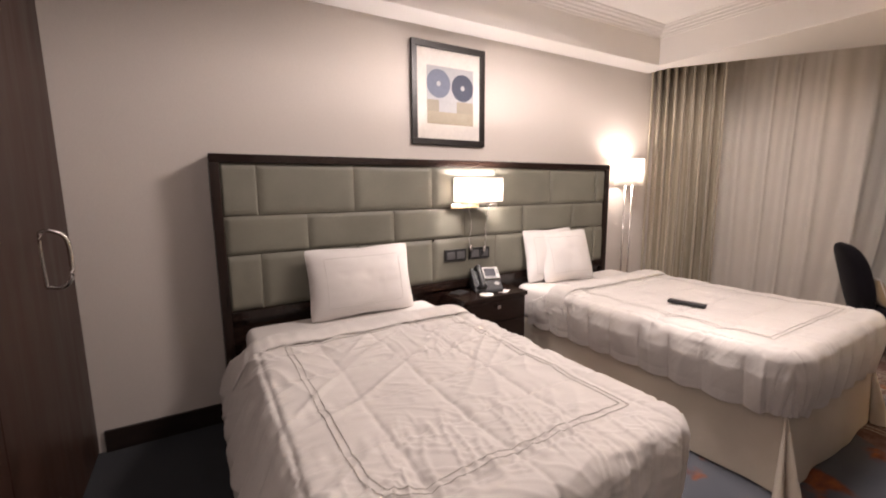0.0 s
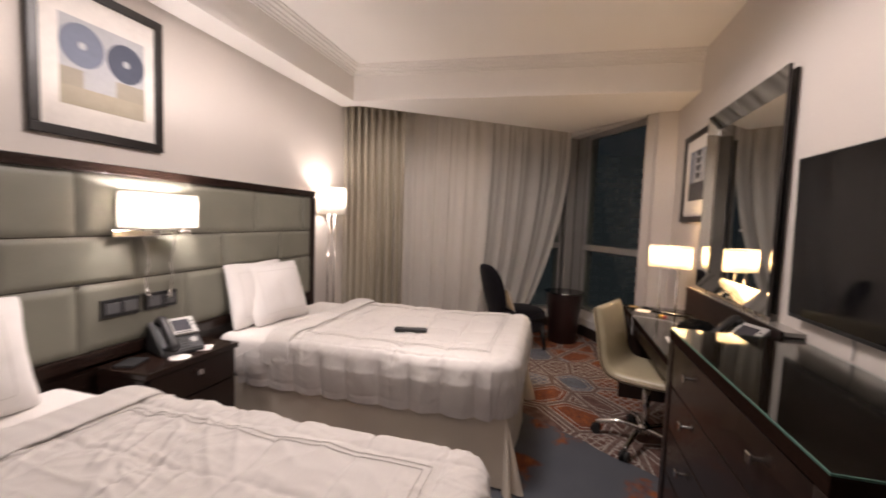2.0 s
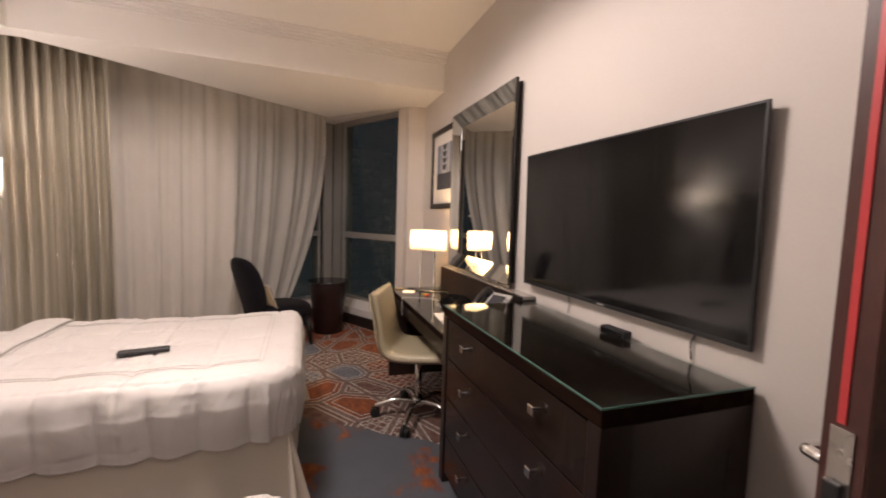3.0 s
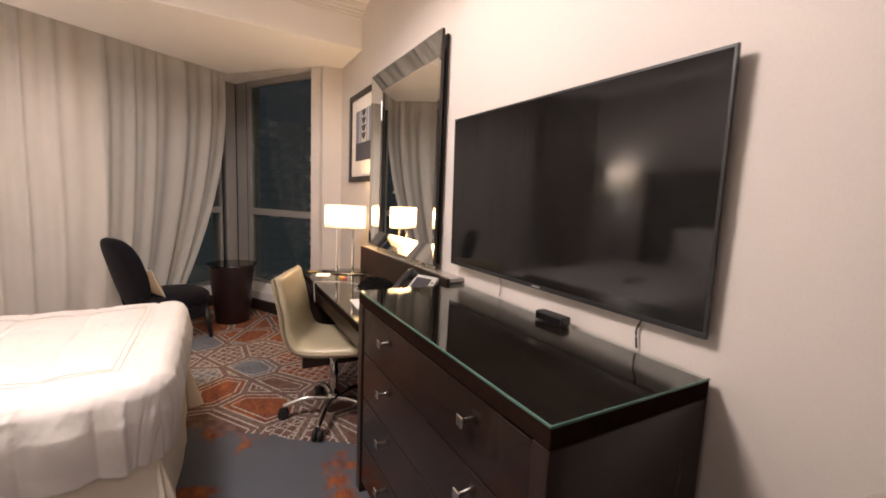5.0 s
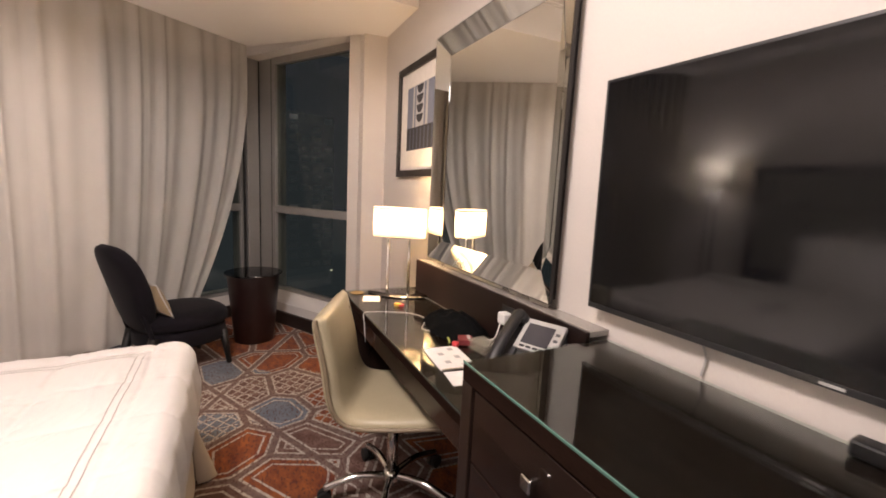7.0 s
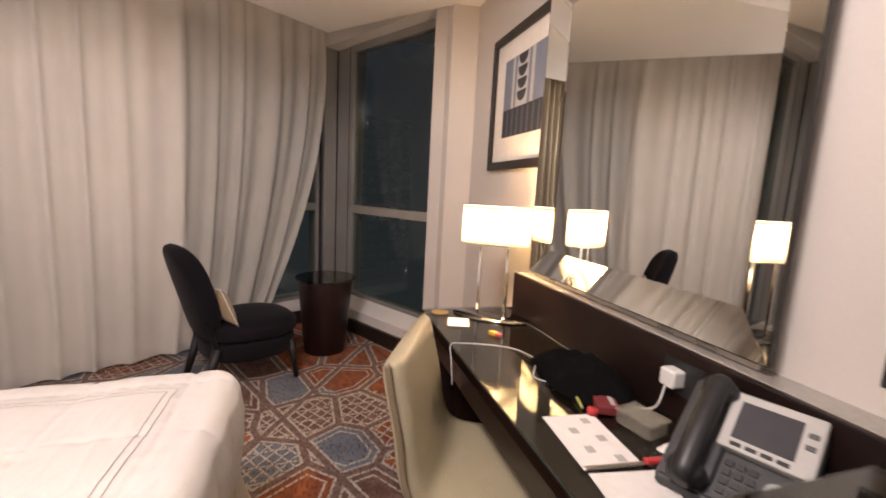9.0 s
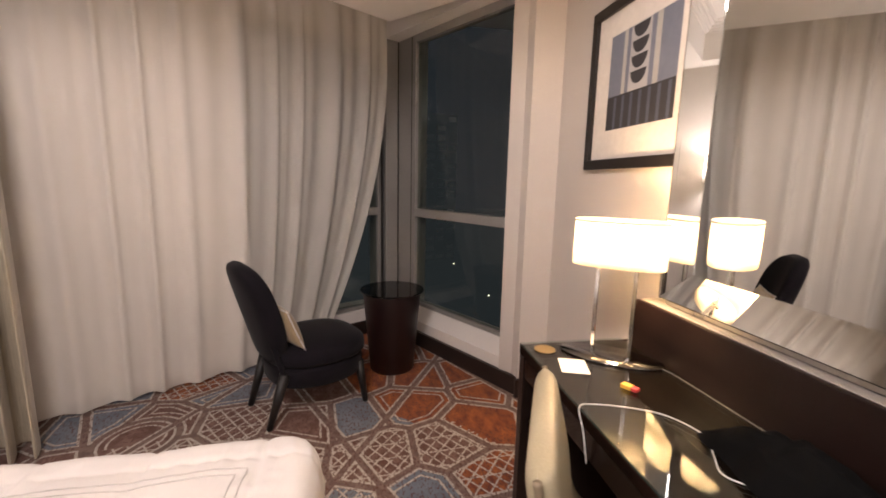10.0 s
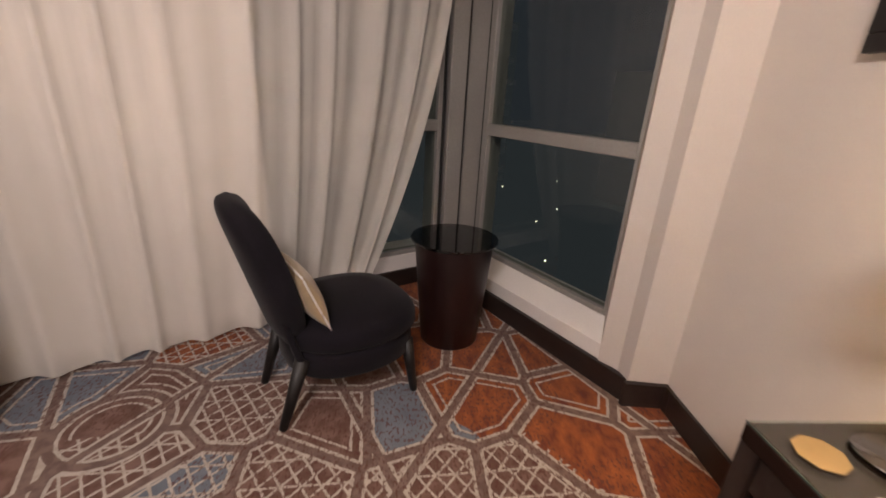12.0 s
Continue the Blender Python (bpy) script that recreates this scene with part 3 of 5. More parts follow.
def duvet_place(cx, s, t, lift=0.0, seed=0.0):
    """A point of the quilt: s across (0 is the middle), t down the bed from its folded edge; it wraps round the sides and the foot."""
    half, length, r = BED_W / 2 - 0.035, 2.33 - BED_Y1 - 0.045, 0.055
    round_r = 0.23 if s < 0 and cx < 2 else 0.065
    qs, qt = abs(s) - half + round_r, t - length + round_r
    if qs > 0 and qt > 0:
        far, away = math.hypot(qs, qt), max(qs, qt)
        d, ds, dt = max(away - round_r, 0.0), qs / far, qt / far
        reach = min(away, round_r)
        x, y = math.copysign(half - round_r + ds * reach, s), length - round_r + dt * reach
    else:
        d = max(abs(s) - half, t - length, 0.0)
        ds, dt = (1.0, 0.0) if abs(s) - half > t - length else (0.0, 1.0)
        x, y = math.copysign(min(abs(s), half), s), min(t, length)
    z = 0.0
    p = Vector((s, t, seed))
    cell = 0.265
    wander = 0.022 * noise.noise(p * 2.6)
    off_s, off_t = (s + 0.04 + wander) / cell, (t + 0.05 - wander) / cell
    near_s, near_t = abs(off_s - round(off_s)) * cell, abs(off_t - round(off_t)) * cell
    tuck = 0.55 + 0.75 * noise.noise(p * 1.9 + Vector((4, 1, 3)))
    seam = math.exp(-(near_s / 0.009) ** 2) + math.exp(-(near_t / 0.009) ** 2)
    dome = (1 - (1 - 2 * near_s / cell) ** 2) * (1 - (1 - 2 * near_t / cell) ** 2)
    puff = 0.008 * dome ** 0.7 - 0.008 * min(max(tuck, 0.15), 1.0) * seam
    pucker = math.exp(-(near_s / 0.05) ** 2) * noise.noise(Vector((s * 6, t * 30, seed))) + math.exp(-(near_t / 0.05) ** 2) * noise.noise(Vector((s * 30, t * 6, seed + 9)))
    puff += 0.012 * pucker * min(max(tuck, 0.1), 1.0)
    crease = 0.0
    for k, (turn, fine, long, amp) in enumerate(((0.9, 7.0, 1.6, 0.009), (-0.5, 9.0, 2.2, 0.011), (1.4, 15.0, 3.6, 0.009), (0.25, 22.0, 4.6, 0.007), (-1.0, 27.0, 6.0, 0.005))):
        c, n = math.cos(turn), math.sin(turn)
        a = abs(noise.noise(Vector(((s * c + t * n) * fine, (t * c - s * n) * long, seed + 3.7 * k))))
        where = min(max(noise.noise(p * 2.1 + Vector((k * 5.0, 2, 1))) * 2.6 + 0.2, 0.0), 1.0)
        crease += amp * max(0.0, 1 - a * 3.8) ** 1.7 * where
    rumple = 1.0 if cx < 2 else 0.45
    fold = noise.fractal(p * 2.2, 1.0, 2.1, 2) * 0.009 + crease * rumple
    calm = 1.0 if d < 0.03 else max(0.35, 1 - (d - 0.03) * 6)
    calm *= 1 - 0.45 * min(max((t - length + 0.25) / 0.25, 0.0), 1.0) if cx > 2 else 1.0
    bulge = (puff + fold) * calm + lift
    if d < 1e-6:
        z = bulge
        nx = ny = 0.0
    else:
        nx, ny = math.copysign(ds, s), dt
        arc = min(d / r, math.pi / 2)
        out = r * math.sin(arc)
        down = r * (1 - math.cos(arc)) + max(d - r * math.pi / 2, 0.0)
        hang = max(d - r, 0.0)
        along = s if ds < dt else t
        billow = abs(math.sin(math.pi * (along + 0.03 + 0.03 * noise.noise(Vector((along * 3, seed, 2)))) / 0.175))
        if qs > 0 and qt > 0:
            billow *= 0.35
        puff_side = 0.022 * min(hang / 0.10, 1.0) * billow ** 0.6 + 0.006 * min(hang / 0.1, 1.0) * noise.noise(Vector((along * 17, hang * 4, seed)))
        out += bulge * math.sin(arc) + puff_side - 0.02 * min(max((hang - 0.10) / 0.17, 0.0), 1.0) ** 1.6
        z = -down + bulge * math.cos(arc) - 0.010 * min(hang / 0.2, 1.0) * (billow - 0.6)
        if cx < 2 and s < 0 and ds > dt:
            out += 0.11 * min(hang / 0.22, 1.0) ** 1.3 * min(max((length - 0.15 - t) / 0.35, 0.0), 1.0)
        x += nx * out
        y += ny * out
    thick = 0.022 * min(max(t / length, 0.0), 1.0) ** 4 if cx > 2 else 0.0
    return Vector((cx + x, 2.33 - y, BED_TOP + 0.028 + z + thick))


def bed(cx, seed, label):
    ob = thing("bed", label, "bed", (cx, 0, 0), group="twin beds")
    w = BED_W / 2

    def skirt_sheet(u, v):
        per = [(-w + 0.02, BED_Y0), (-w + 0.02, BED_Y1 + 0.03), (w - 0.02, BED_Y1 + 0.03), (w - 0.02, BED_Y0)]
        lens = [math.dist(per[i], per[i + 1]) for i in range(3)]
        at = u * sum(lens)
        i = 0
        while i < 2 and at > lens[i]:
            at -= lens[i]
            i += 1
        f = at / lens[i]
        x, y = (per[i][k] + (per[i + 1][k] - per[i][k]) * f for k in (0, 1))
        near = min(at, lens[i] - at) if i == 1 else (lens[i] - at if i == 0 else at)
        pleat = (0.008 * math.sin(at * 9 + seed) + 0.010 * noise.noise(Vector((at * 7, v * 0.6, seed + i)))) * (1 - v)
        nx, ny = ((-1, 0), (0, -1), (1, 0))[i]
        flare = 0.022 * (1 - v) + pleat
        return Vector((x + nx * flare, y + ny * flare, 0.012 + v * 0.36))

    part("bed_skirt", grid(520, 10, skirt_sheet), SKIRT, ob, "beige pleated bed skirt", True)
    for sx in (-1, 1):
        def corner_fold(u, v, sx=sx):
            a = u * math.pi / 2
            r = 0.012 + (0.022 + 0.085 * abs(math.sin(4 * a)) ** 0.8) * (1 - v)
            return Vector((sx * (w - 0.03 + r * math.cos(a)), BED_Y1 + 0.04 - r * math.sin(a), 0.010 + v * 0.36))
        part("corner_pleat", grid(36, 8, corner_fold), SKIRT, ob, "flared box pleat of the bed skirt", True)
    part("bed_base", box(-w + 0.03, w - 0.03, BED_Y1 + 0.05, BED_Y0, 0.06, 0.36, 0.01), SKIRT, ob)
    part("mattress", box(-w + 0.01, w - 0.01, BED_Y1 + 0.17, BED_Y0 - 0.005, 0.362, BED_TOP, 0.05, 4), LINEN, ob, "mattress under a tight white sheet", True)
    for px in (-w + 0.08, w - 0.08):
        for py in (BED_Y1 + 0.12, BED_Y0 - 0.1):
            part("leg", rod((px, py, 0), (px, py, 0.062), 0.025), BLACKWOOD, ob)
    quilt = thing("duvet", "rumpled white quilted duvet folded back on the bed", "duvet", group="duvets")
    drop = 0.355
    half = BED_W / 2 - 0.055
    s_max, t_max = half + drop, (2.33 - BED_Y1 - 0.065) + drop

    s_far = s_max + (0.08 if cx < 2 else 0.0)

    def sheet(u, v):
        s = -s_far + u * (s_max + s_far)
        back = min(max((abs(s) - half - 0.03) / 0.16, 0.0), 1.0) ** 1.3
        return duvet_place(cx, s, v * t_max - 0.24 * back * (1 - v) ** 2, seed=seed)

    cover = part("duvet_cover", grid(290, 320, sheet), DUVET, quilt, "", True)
    solid = cover.modifiers.new("thickness", "SOLIDIFY")
    solid.thickness, solid.offset = 0.02, -1

    def fold_roll(u, v):
        s = (u * 2 - 1) * (half + 0.20)
        a = v * 2 * math.pi
        base = (duvet_place(cx, s - 0.03, 0.03, seed=seed) + duvet_place(cx, s + 0.03, 0.03, seed=seed)) / 2
        return base + Vector((0, 0.085 * math.cos(a), 0.010 + 0.017 * math.sin(a) + 0.006 * noise.noise(Vector((s * 5, v * 2, seed)))))

    part("folded_edge", grid(90, 16, fold_roll), DUVET, quilt, "", True)
    for inset in (0.15, 0.172):
        si, t0, t1 = half + 0.075 - inset, 0.10 + inset * 0.2, (2.33 - BED_Y1) - inset
        line = bmesh.new()
        path = [(-si, t0 + (t1 - t0) * k / 60) for k in range(61)] + [(-si + 2 * si * k / 50, t1) for k in range(1, 51)] + [(si, t1 - (t1 - t0) * k / 60) for k in range(1, 61)] + [(si - 2 * si * k / 50, t0) for k in range(1, 51)]
        sweep([duvet_place(cx, s, t, seed=seed) + Vector((0, 0, 0.0022)) for s, t in path], 0.0016, 5, line)
        part("embroidered_line", line, STITCH, quilt, "grey embroidered border line")
    return ob


def pillow(label, place, turn, tilt, width=0.68, height=0.46, thick=0.16, seed=0.0):
    """A pillow that stands on its long edge and leans back; its base is at place."""
    ob = thing("pillow", label, "pillow", group="pillows")
    ob.matrix_basis = pose(*place, 0, 0, turn) @ pose(0, 0, 0, -tilt, 0, 0)

    def skin(side):
        def f(u, v):
            a, b = u * 2 - 1, v * 2 - 1
            pin = 1 - 0.07 * (1 - abs(a)) * abs(b) ** 2 - 0.0
            full = max((1 - abs(a) ** 2.6) * (1 - abs(b) ** 2.6), 0) ** 0.62
            wrinkle = 0.008 * noise.fractal(Vector((a * 1.3, b * 1.3, seed + side)), 1.0, 2, 2) + 0.0022 * noise.ridged_multi_fractal(Vector((a * 3 + b, b * 3, seed)), 1.0, 2, 3, 1, 2)
            y = side * (thick / 2 * full + wrinkle * (0.3 + full))
            return Vector((a * width / 2 * (1 - 0.05 * (1 - b * b) - 0.035 * b ** 8), y, height / 2 + b * height / 2 * (pin - 0.04 * a ** 8)))
        return f

    bm = grid(36, 28, skin(1))
    grid(36, 28, skin(-1), bm)
    bmesh.ops.remove_doubles(bm, verts=bm.verts, dist=0.002)
    part("pillowcase", bm, PILLOWCASE, ob, "", True)
    hem = bmesh.new()
    f = skin(-1)
    m0, m1, n0, n1 = 0.14, 0.86, 0.16, 0.84
    ring = [(m0 + (m1 - m0) * k / 16, n0) for k in range(16)] + [(m1, n0 + (n1 - n0) * k / 12) for k in range(12)] + [(m1 - (m1 - m0) * k / 16, n1) for k in range(16)] + [(m0, n1 - (n1 - n0) * k / 12) for k in range(12)]
    sweep([f(u, v) + Vector((0, 0.0006, 0)) for u, v in ring], 0.0018, 5, hem, True)
    part("embroidered_line", hem, STITCH, ob, "grey embroidered border line")
    return ob


BED_X = (1.045, 3.01)
bed(BED_X[0], 1.3, "single bed with white sheet and beige skirt, made up")
bed(BED_X[1], 7.9, "single bed with white sheet, remote control lying on it")
pillow("plump white pillow standing against the upholstered headboard", (1.13, 2.60, BED_TOP), 0, 14, 0.66, 0.425, 0.19, 2.0)
pillow("white pillow leaning behind another on the bed", (2.755, 2.665, BED_TOP), -3, 12, 0.52, 0.43, 0.13, 4.0)
pillow("white pillow leaning in front of another on the bed", (2.86, 2.575, BED_TOP), -8, 20, 0.50, 0.43, 0.15, 6.0)

# ---- headboard ----
hb = thing("headboard", "wide headboard of sage leather panels in a dark wooden frame", "headboard", (0, 0, 0))
HX0, HX1, HY, HZ1 = 0.372, 3.53, 2.78, 1.572
part("frame_top", box(HX0, HX1, HY - 0.012, YH, HZ1 - 0.045, HZ1, 0.004), ESPRESSO, hb, "dark wooden frame rail")
part("frame_bottom", box(HX0 + 0.047, HX1 - 0.047, HY - 0.010, YH, 0.655, 0.71, 0.004), ESPRESSO, hb, "dark wooden frame rail")
for a in (HX0, HX1 - 0.047):
    part("frame_side", box(a, a + 0.047, HY - 0.012, YH, 0, HZ1 - 0.0455, 0.004), ESPRESSO_UP, hb, "dark wooden frame post")
part("backing", box(HX0 + 0.048, HX1 - 0.048, HY + 0.0165, YH, 0.30, HZ1 - 0.046, 0), ESPRESSO, hb)


def leather_pad(x0, x1, z0, z1):
    def f(u, v):
        a, b = u * 2 - 1, v * 2 - 1
        full = max((1 - abs(a) ** 16) * (1 - abs(b) ** 12), 0) ** 0.5
        return Vector((x0 + (x1 - x0) * u, HY + 0.016 - 0.015 * full - 0.0015 * noise.noise(Vector((x0 + u * 3, v * 3, z0 * 7))), z0 + (z1 - z0) * v))
    return grid(26, 16, f)


ROWS_Z = ((0.712, 1.022), (1.026, 1.238), (1.242, HZ1 - 0.047))
for (z0, z1), first in zip(ROWS_Z, (0.592, 0.862, 0.597)):
    cuts = [HX0 + 0.048] + [first + 0.5555 * k for k in range(6) if first + 0.5555 * k < HX1 - 0.06] + [HX1 - 0.048]
    for x0, x1 in zip(cuts, cuts[1:]):
        part("panel", leather_pad(x0 + 0.0006, x1 - 0.0006, z0, z1), LEATHER, hb, "", True)


# ---- framed pictures ----
def picture(name, label, x0, x1, z0, z1, wall_y, out, border, mat_in):
    """A framed print hung flat on a wall; out: -1 or 1, the way that it faces along y."""
    ob = thing(name, label, "picture")
    d = 0.028 * out

    def slab(a0, a1, c0, c1, n0, n1, bev=0.002):
        lo, hi = sorted((wall_y + n0 * out, wall_y + n1 * out))
        return box(a0, a1, lo, hi, c0, c1, bev)

    for a0, a1, c0, c1 in ((x0, x1, z1 - border, z1), (x0, x1, z0, z0 + border), (x0, x0 + border, z0 + border, z1 - border), (x1 - border, x1, z0 + border, z1 - border)):
        part("frame", slab(a0, a1, c0, c1, 0.001, 0.028, 0.003), FRAMEBLACK, ob, "black wooden frame")
    part("mat_board", slab(x0 + border, x1 - border, z0 + border, z1 - border, 0.002, 0.012, 0), MATBOARD, ob, "cream mat board")

    def patch(name_, a0, a1, c0, c1, material, layer, lab=""):
        w, h = x1 - x0, z1 - z0
        return part(name_, slab(x0 + a0 * w, x0 + a1 * w, z0 + c0 * h, z0 + c1 * h, 0.0121, 0.0125 + 0.0004 * layer, 0), material, ob, lab)

    def disc(a, c, r, material, layer, half=0):
        w, h = x1 - x0, z1 - z0
        cx, cz, y = x0 + a * w, z0 + c * h, wall_y + out * (0.0126 + 0.0004 * layer)
        bm = bmesh.new()
        seg = 40
        angles = [2 * math.pi * k / seg for k in range(seg)] if not half else [math.pi + math.pi * k / 24 for k in range(25)]
        bm.faces.new([bm.verts.new((cx + r * math.cos(t), y, cz + r * math.sin(t))) for t in angles])
        return part("printed_shape", bm, material, ob)

    return ob, patch, disc


pic, patch, disc = picture("picture", "black-framed print of two blue discs over sand bands", 1.633, 2.250, 1.690, 2.388, YH, -1, 0.042, 0)
patch("print", 0.20, 0.84, 0.21, 0.78, INKPALE, 0, "printed paper")
patch("printed_band", 0.20, 0.84, 0.21, 0.335, INKSAND, 1)
patch("printed_band", 0.20, 0.84, 0.335, 0.45, INKTAN, 1)
patch("printed_band", 0.36, 0.60, 0.335, 0.45, INKPALE, 2)
disc(0.355, 0.61, 0.098, INKBLUE, 3)
disc(0.685, 0.59, 0.095, INKDARK, 3)
disc(0.355, 0.61, 0.017, INKPALE, 4)
disc(0.685, 0.59, 0.017, INKPALE, 4)
pic, patch, disc = picture("picture", "black-framed abstract print of half discs over dark stripes", 3.787, 4.484, 1.427, 2.150, YT, 1, 0.045, 0)
patch("print", 0.15, 0.78, 0.24, 0.80, INKBLUE, 0, "printed paper")
patch("printed_band", 0.15, 0.78, 0.24, 0.44, INKBLACK, 1)
patch("printed_band", 0.30, 0.345, 0.44, 0.80, PRINTGREY, 1)
patch("printed_band", 0.385, 0.57, 0.44, 0.80, INKPALE, 1)
patch("printed_band", 0.605, 0.64, 0.44, 0.80, PRINTGREY, 1)
for k in range(4):
    disc(0.478, 0.545 + 0.083 * k, 0.052, INKBLACK, 2, half=1)
for k in range(7):
    patch("printed_stripe", 0.18 + 0.083 * k, 0.205 + 0.083 * k, 0.24, 0.43, INKDARK, 2)


# ---- wall sconce and cables ----
sc = thing("wall_sconce", "lit wall lamp with a wide white shade and chrome bar", "wall lamp", (2.045, 0, 0))


def drum(rx, ry, z0, z1, power=2.0, wall=0.002, seg=64, bm=None):
    """An open shade with an oval or squarish outline."""
    bm = bm or bmesh.new()
    rings = []
    for k in (1.0, 1 - wall / max(rx, ry)):
        for z in (z0, z1):
            rings.append([bm.verts.new((k * rx * math.copysign(abs(math.cos(t)) ** (2 / power), math.cos(t)), k * ry * math.copysign(abs(math.sin(t)) ** (2 / power), math.sin(t)), z)) for t in (2 * math.pi * i / seg for i in range(seg))])
    o0, o1, i0, i1 = rings
    for i in range(seg):
        j = (i + 1) % seg
        for a, b in ((o0, o1), (o1, i1), (i1, i0), (i0, o0)):
            bm.faces.new((a[i], a[j], b[j], b[i]))
    return bm


bm = drum(0.192, 0.056, 1.282, 1.452, 5.0)
bmesh.ops.translate(bm, vec=(-0.01, 2.70, 0), verts=bm.verts)
part("shade", bm, SHADE, sc, "glowing white fabric shade", True)
part("back_plate", box(-0.185, 0.165, 2.758, 2.764, 1.283, 1.445, 0.002), TRIM, sc, "white metal back plate")
part("wall_plate", box(-0.21, 0.03, 2.752, 2.78, 1.235, 1.268, 0.004), CHROME, sc, "chrome mounting bar")
part("arm", box(-0.12, 0.10, 2.68, 2.752, 1.268, 1.281, 0.004), CHROME, sc, "chrome arm")
part("cap", box(0.06, 0.13, 2.66, 2.72, 1.244, 1.267, 0.006), CHROME, sc, "chrome lamp cap")
for x, z1, sway in ((1.985, 0.97, 0.014), (2.135, 0.955, -0.016)):
    cord = thing("reading_light", "thin flexible cord with a small lamp head, hanging", "reading light", group="reading lights")
    pts = smooth_line([(x - sway, 2.745, 1.24), (x, 2.735, 1.18), (x + sway, 2.742, 1.10), (x, 2.748, 1.03), (x + sway * 0.6, 2.752, z1)])
    part("cord", sweep(pts, 0.0042, 8), CHROME, cord, "chrome flexible cord", True)
    part("lamp_head", rod((x + sway * 0.6, 2.752, z1), (x + sway * 1.4, 2.75, z1 - 0.05), 0.010, 14, 0.013), CHROME, cord, "small chrome lamp head", True)
for x0, n in ((1.79, 2), (2.00, 2)):
    sw = thing("switch_plate", "black switch and socket plate on the headboard", "switch", group="switch plates")
    part("plate", box(x0, x0 + 0.185, HY - 0.010, HY + 0.004, 0.855, 0.942, 0.003), BLACK, sw)
    for k in range(n):
        part("switch", box(x0 + 0.016 + 0.083 * k, x0 + 0.084 + 0.083 * k, HY - 0.015, HY - 0.0095, 0.872, 0.925, 0.002), GREY, sw, "grey rocker switch")

# ---- nightstand and what stands on it ----
ns = thing("nightstand", "dark wooden nightstand between the beds, drawer shut", "nightstand")
NX0, NX1, NY0, NY1, NZ = 1.755, 2.305, 2.478, 2.765, 0.645
part("top", box(NX0, NX1, NY0 - 0.01, NY1, NZ - 0.03, NZ, 0.004), ESPRESSO, ns)
part("body", box(NX0 + 0.006, NX1 - 0.006, NY0 + 0.012, NY1, 0.08, NZ - 0.031, 0.003), ESPRESSO, ns)
for z0, z1 in ((0.46, 0.612), (0.10, 0.45)):
    dr = part("drawer", box(NX0 + 0.025, NX1 - 0.025, NY0, NY0 + 0.012, z0, z1, 0.003), ESPRESSO, ns)
    kn = rod((2.034, NY0 + 0.001, z1 - 0.045), (2.034, NY0 - 0.016, z1 - 0.045), 0.006)
    box(2.020, 2.048, NY0 - 0.026, NY0 - 0.015, z1 - 0.059, z1 - 0.031, 0.003, bm=kn)
    part("knob", kn, CHROME, dr, "square chrome knob")
part("plinth", box(NX0 + 0.03, NX1 - 0.03, NY0 + 0.04, NY1 - 0.01, 0, 0.081, 0.002), BLACKWOOD, ns)


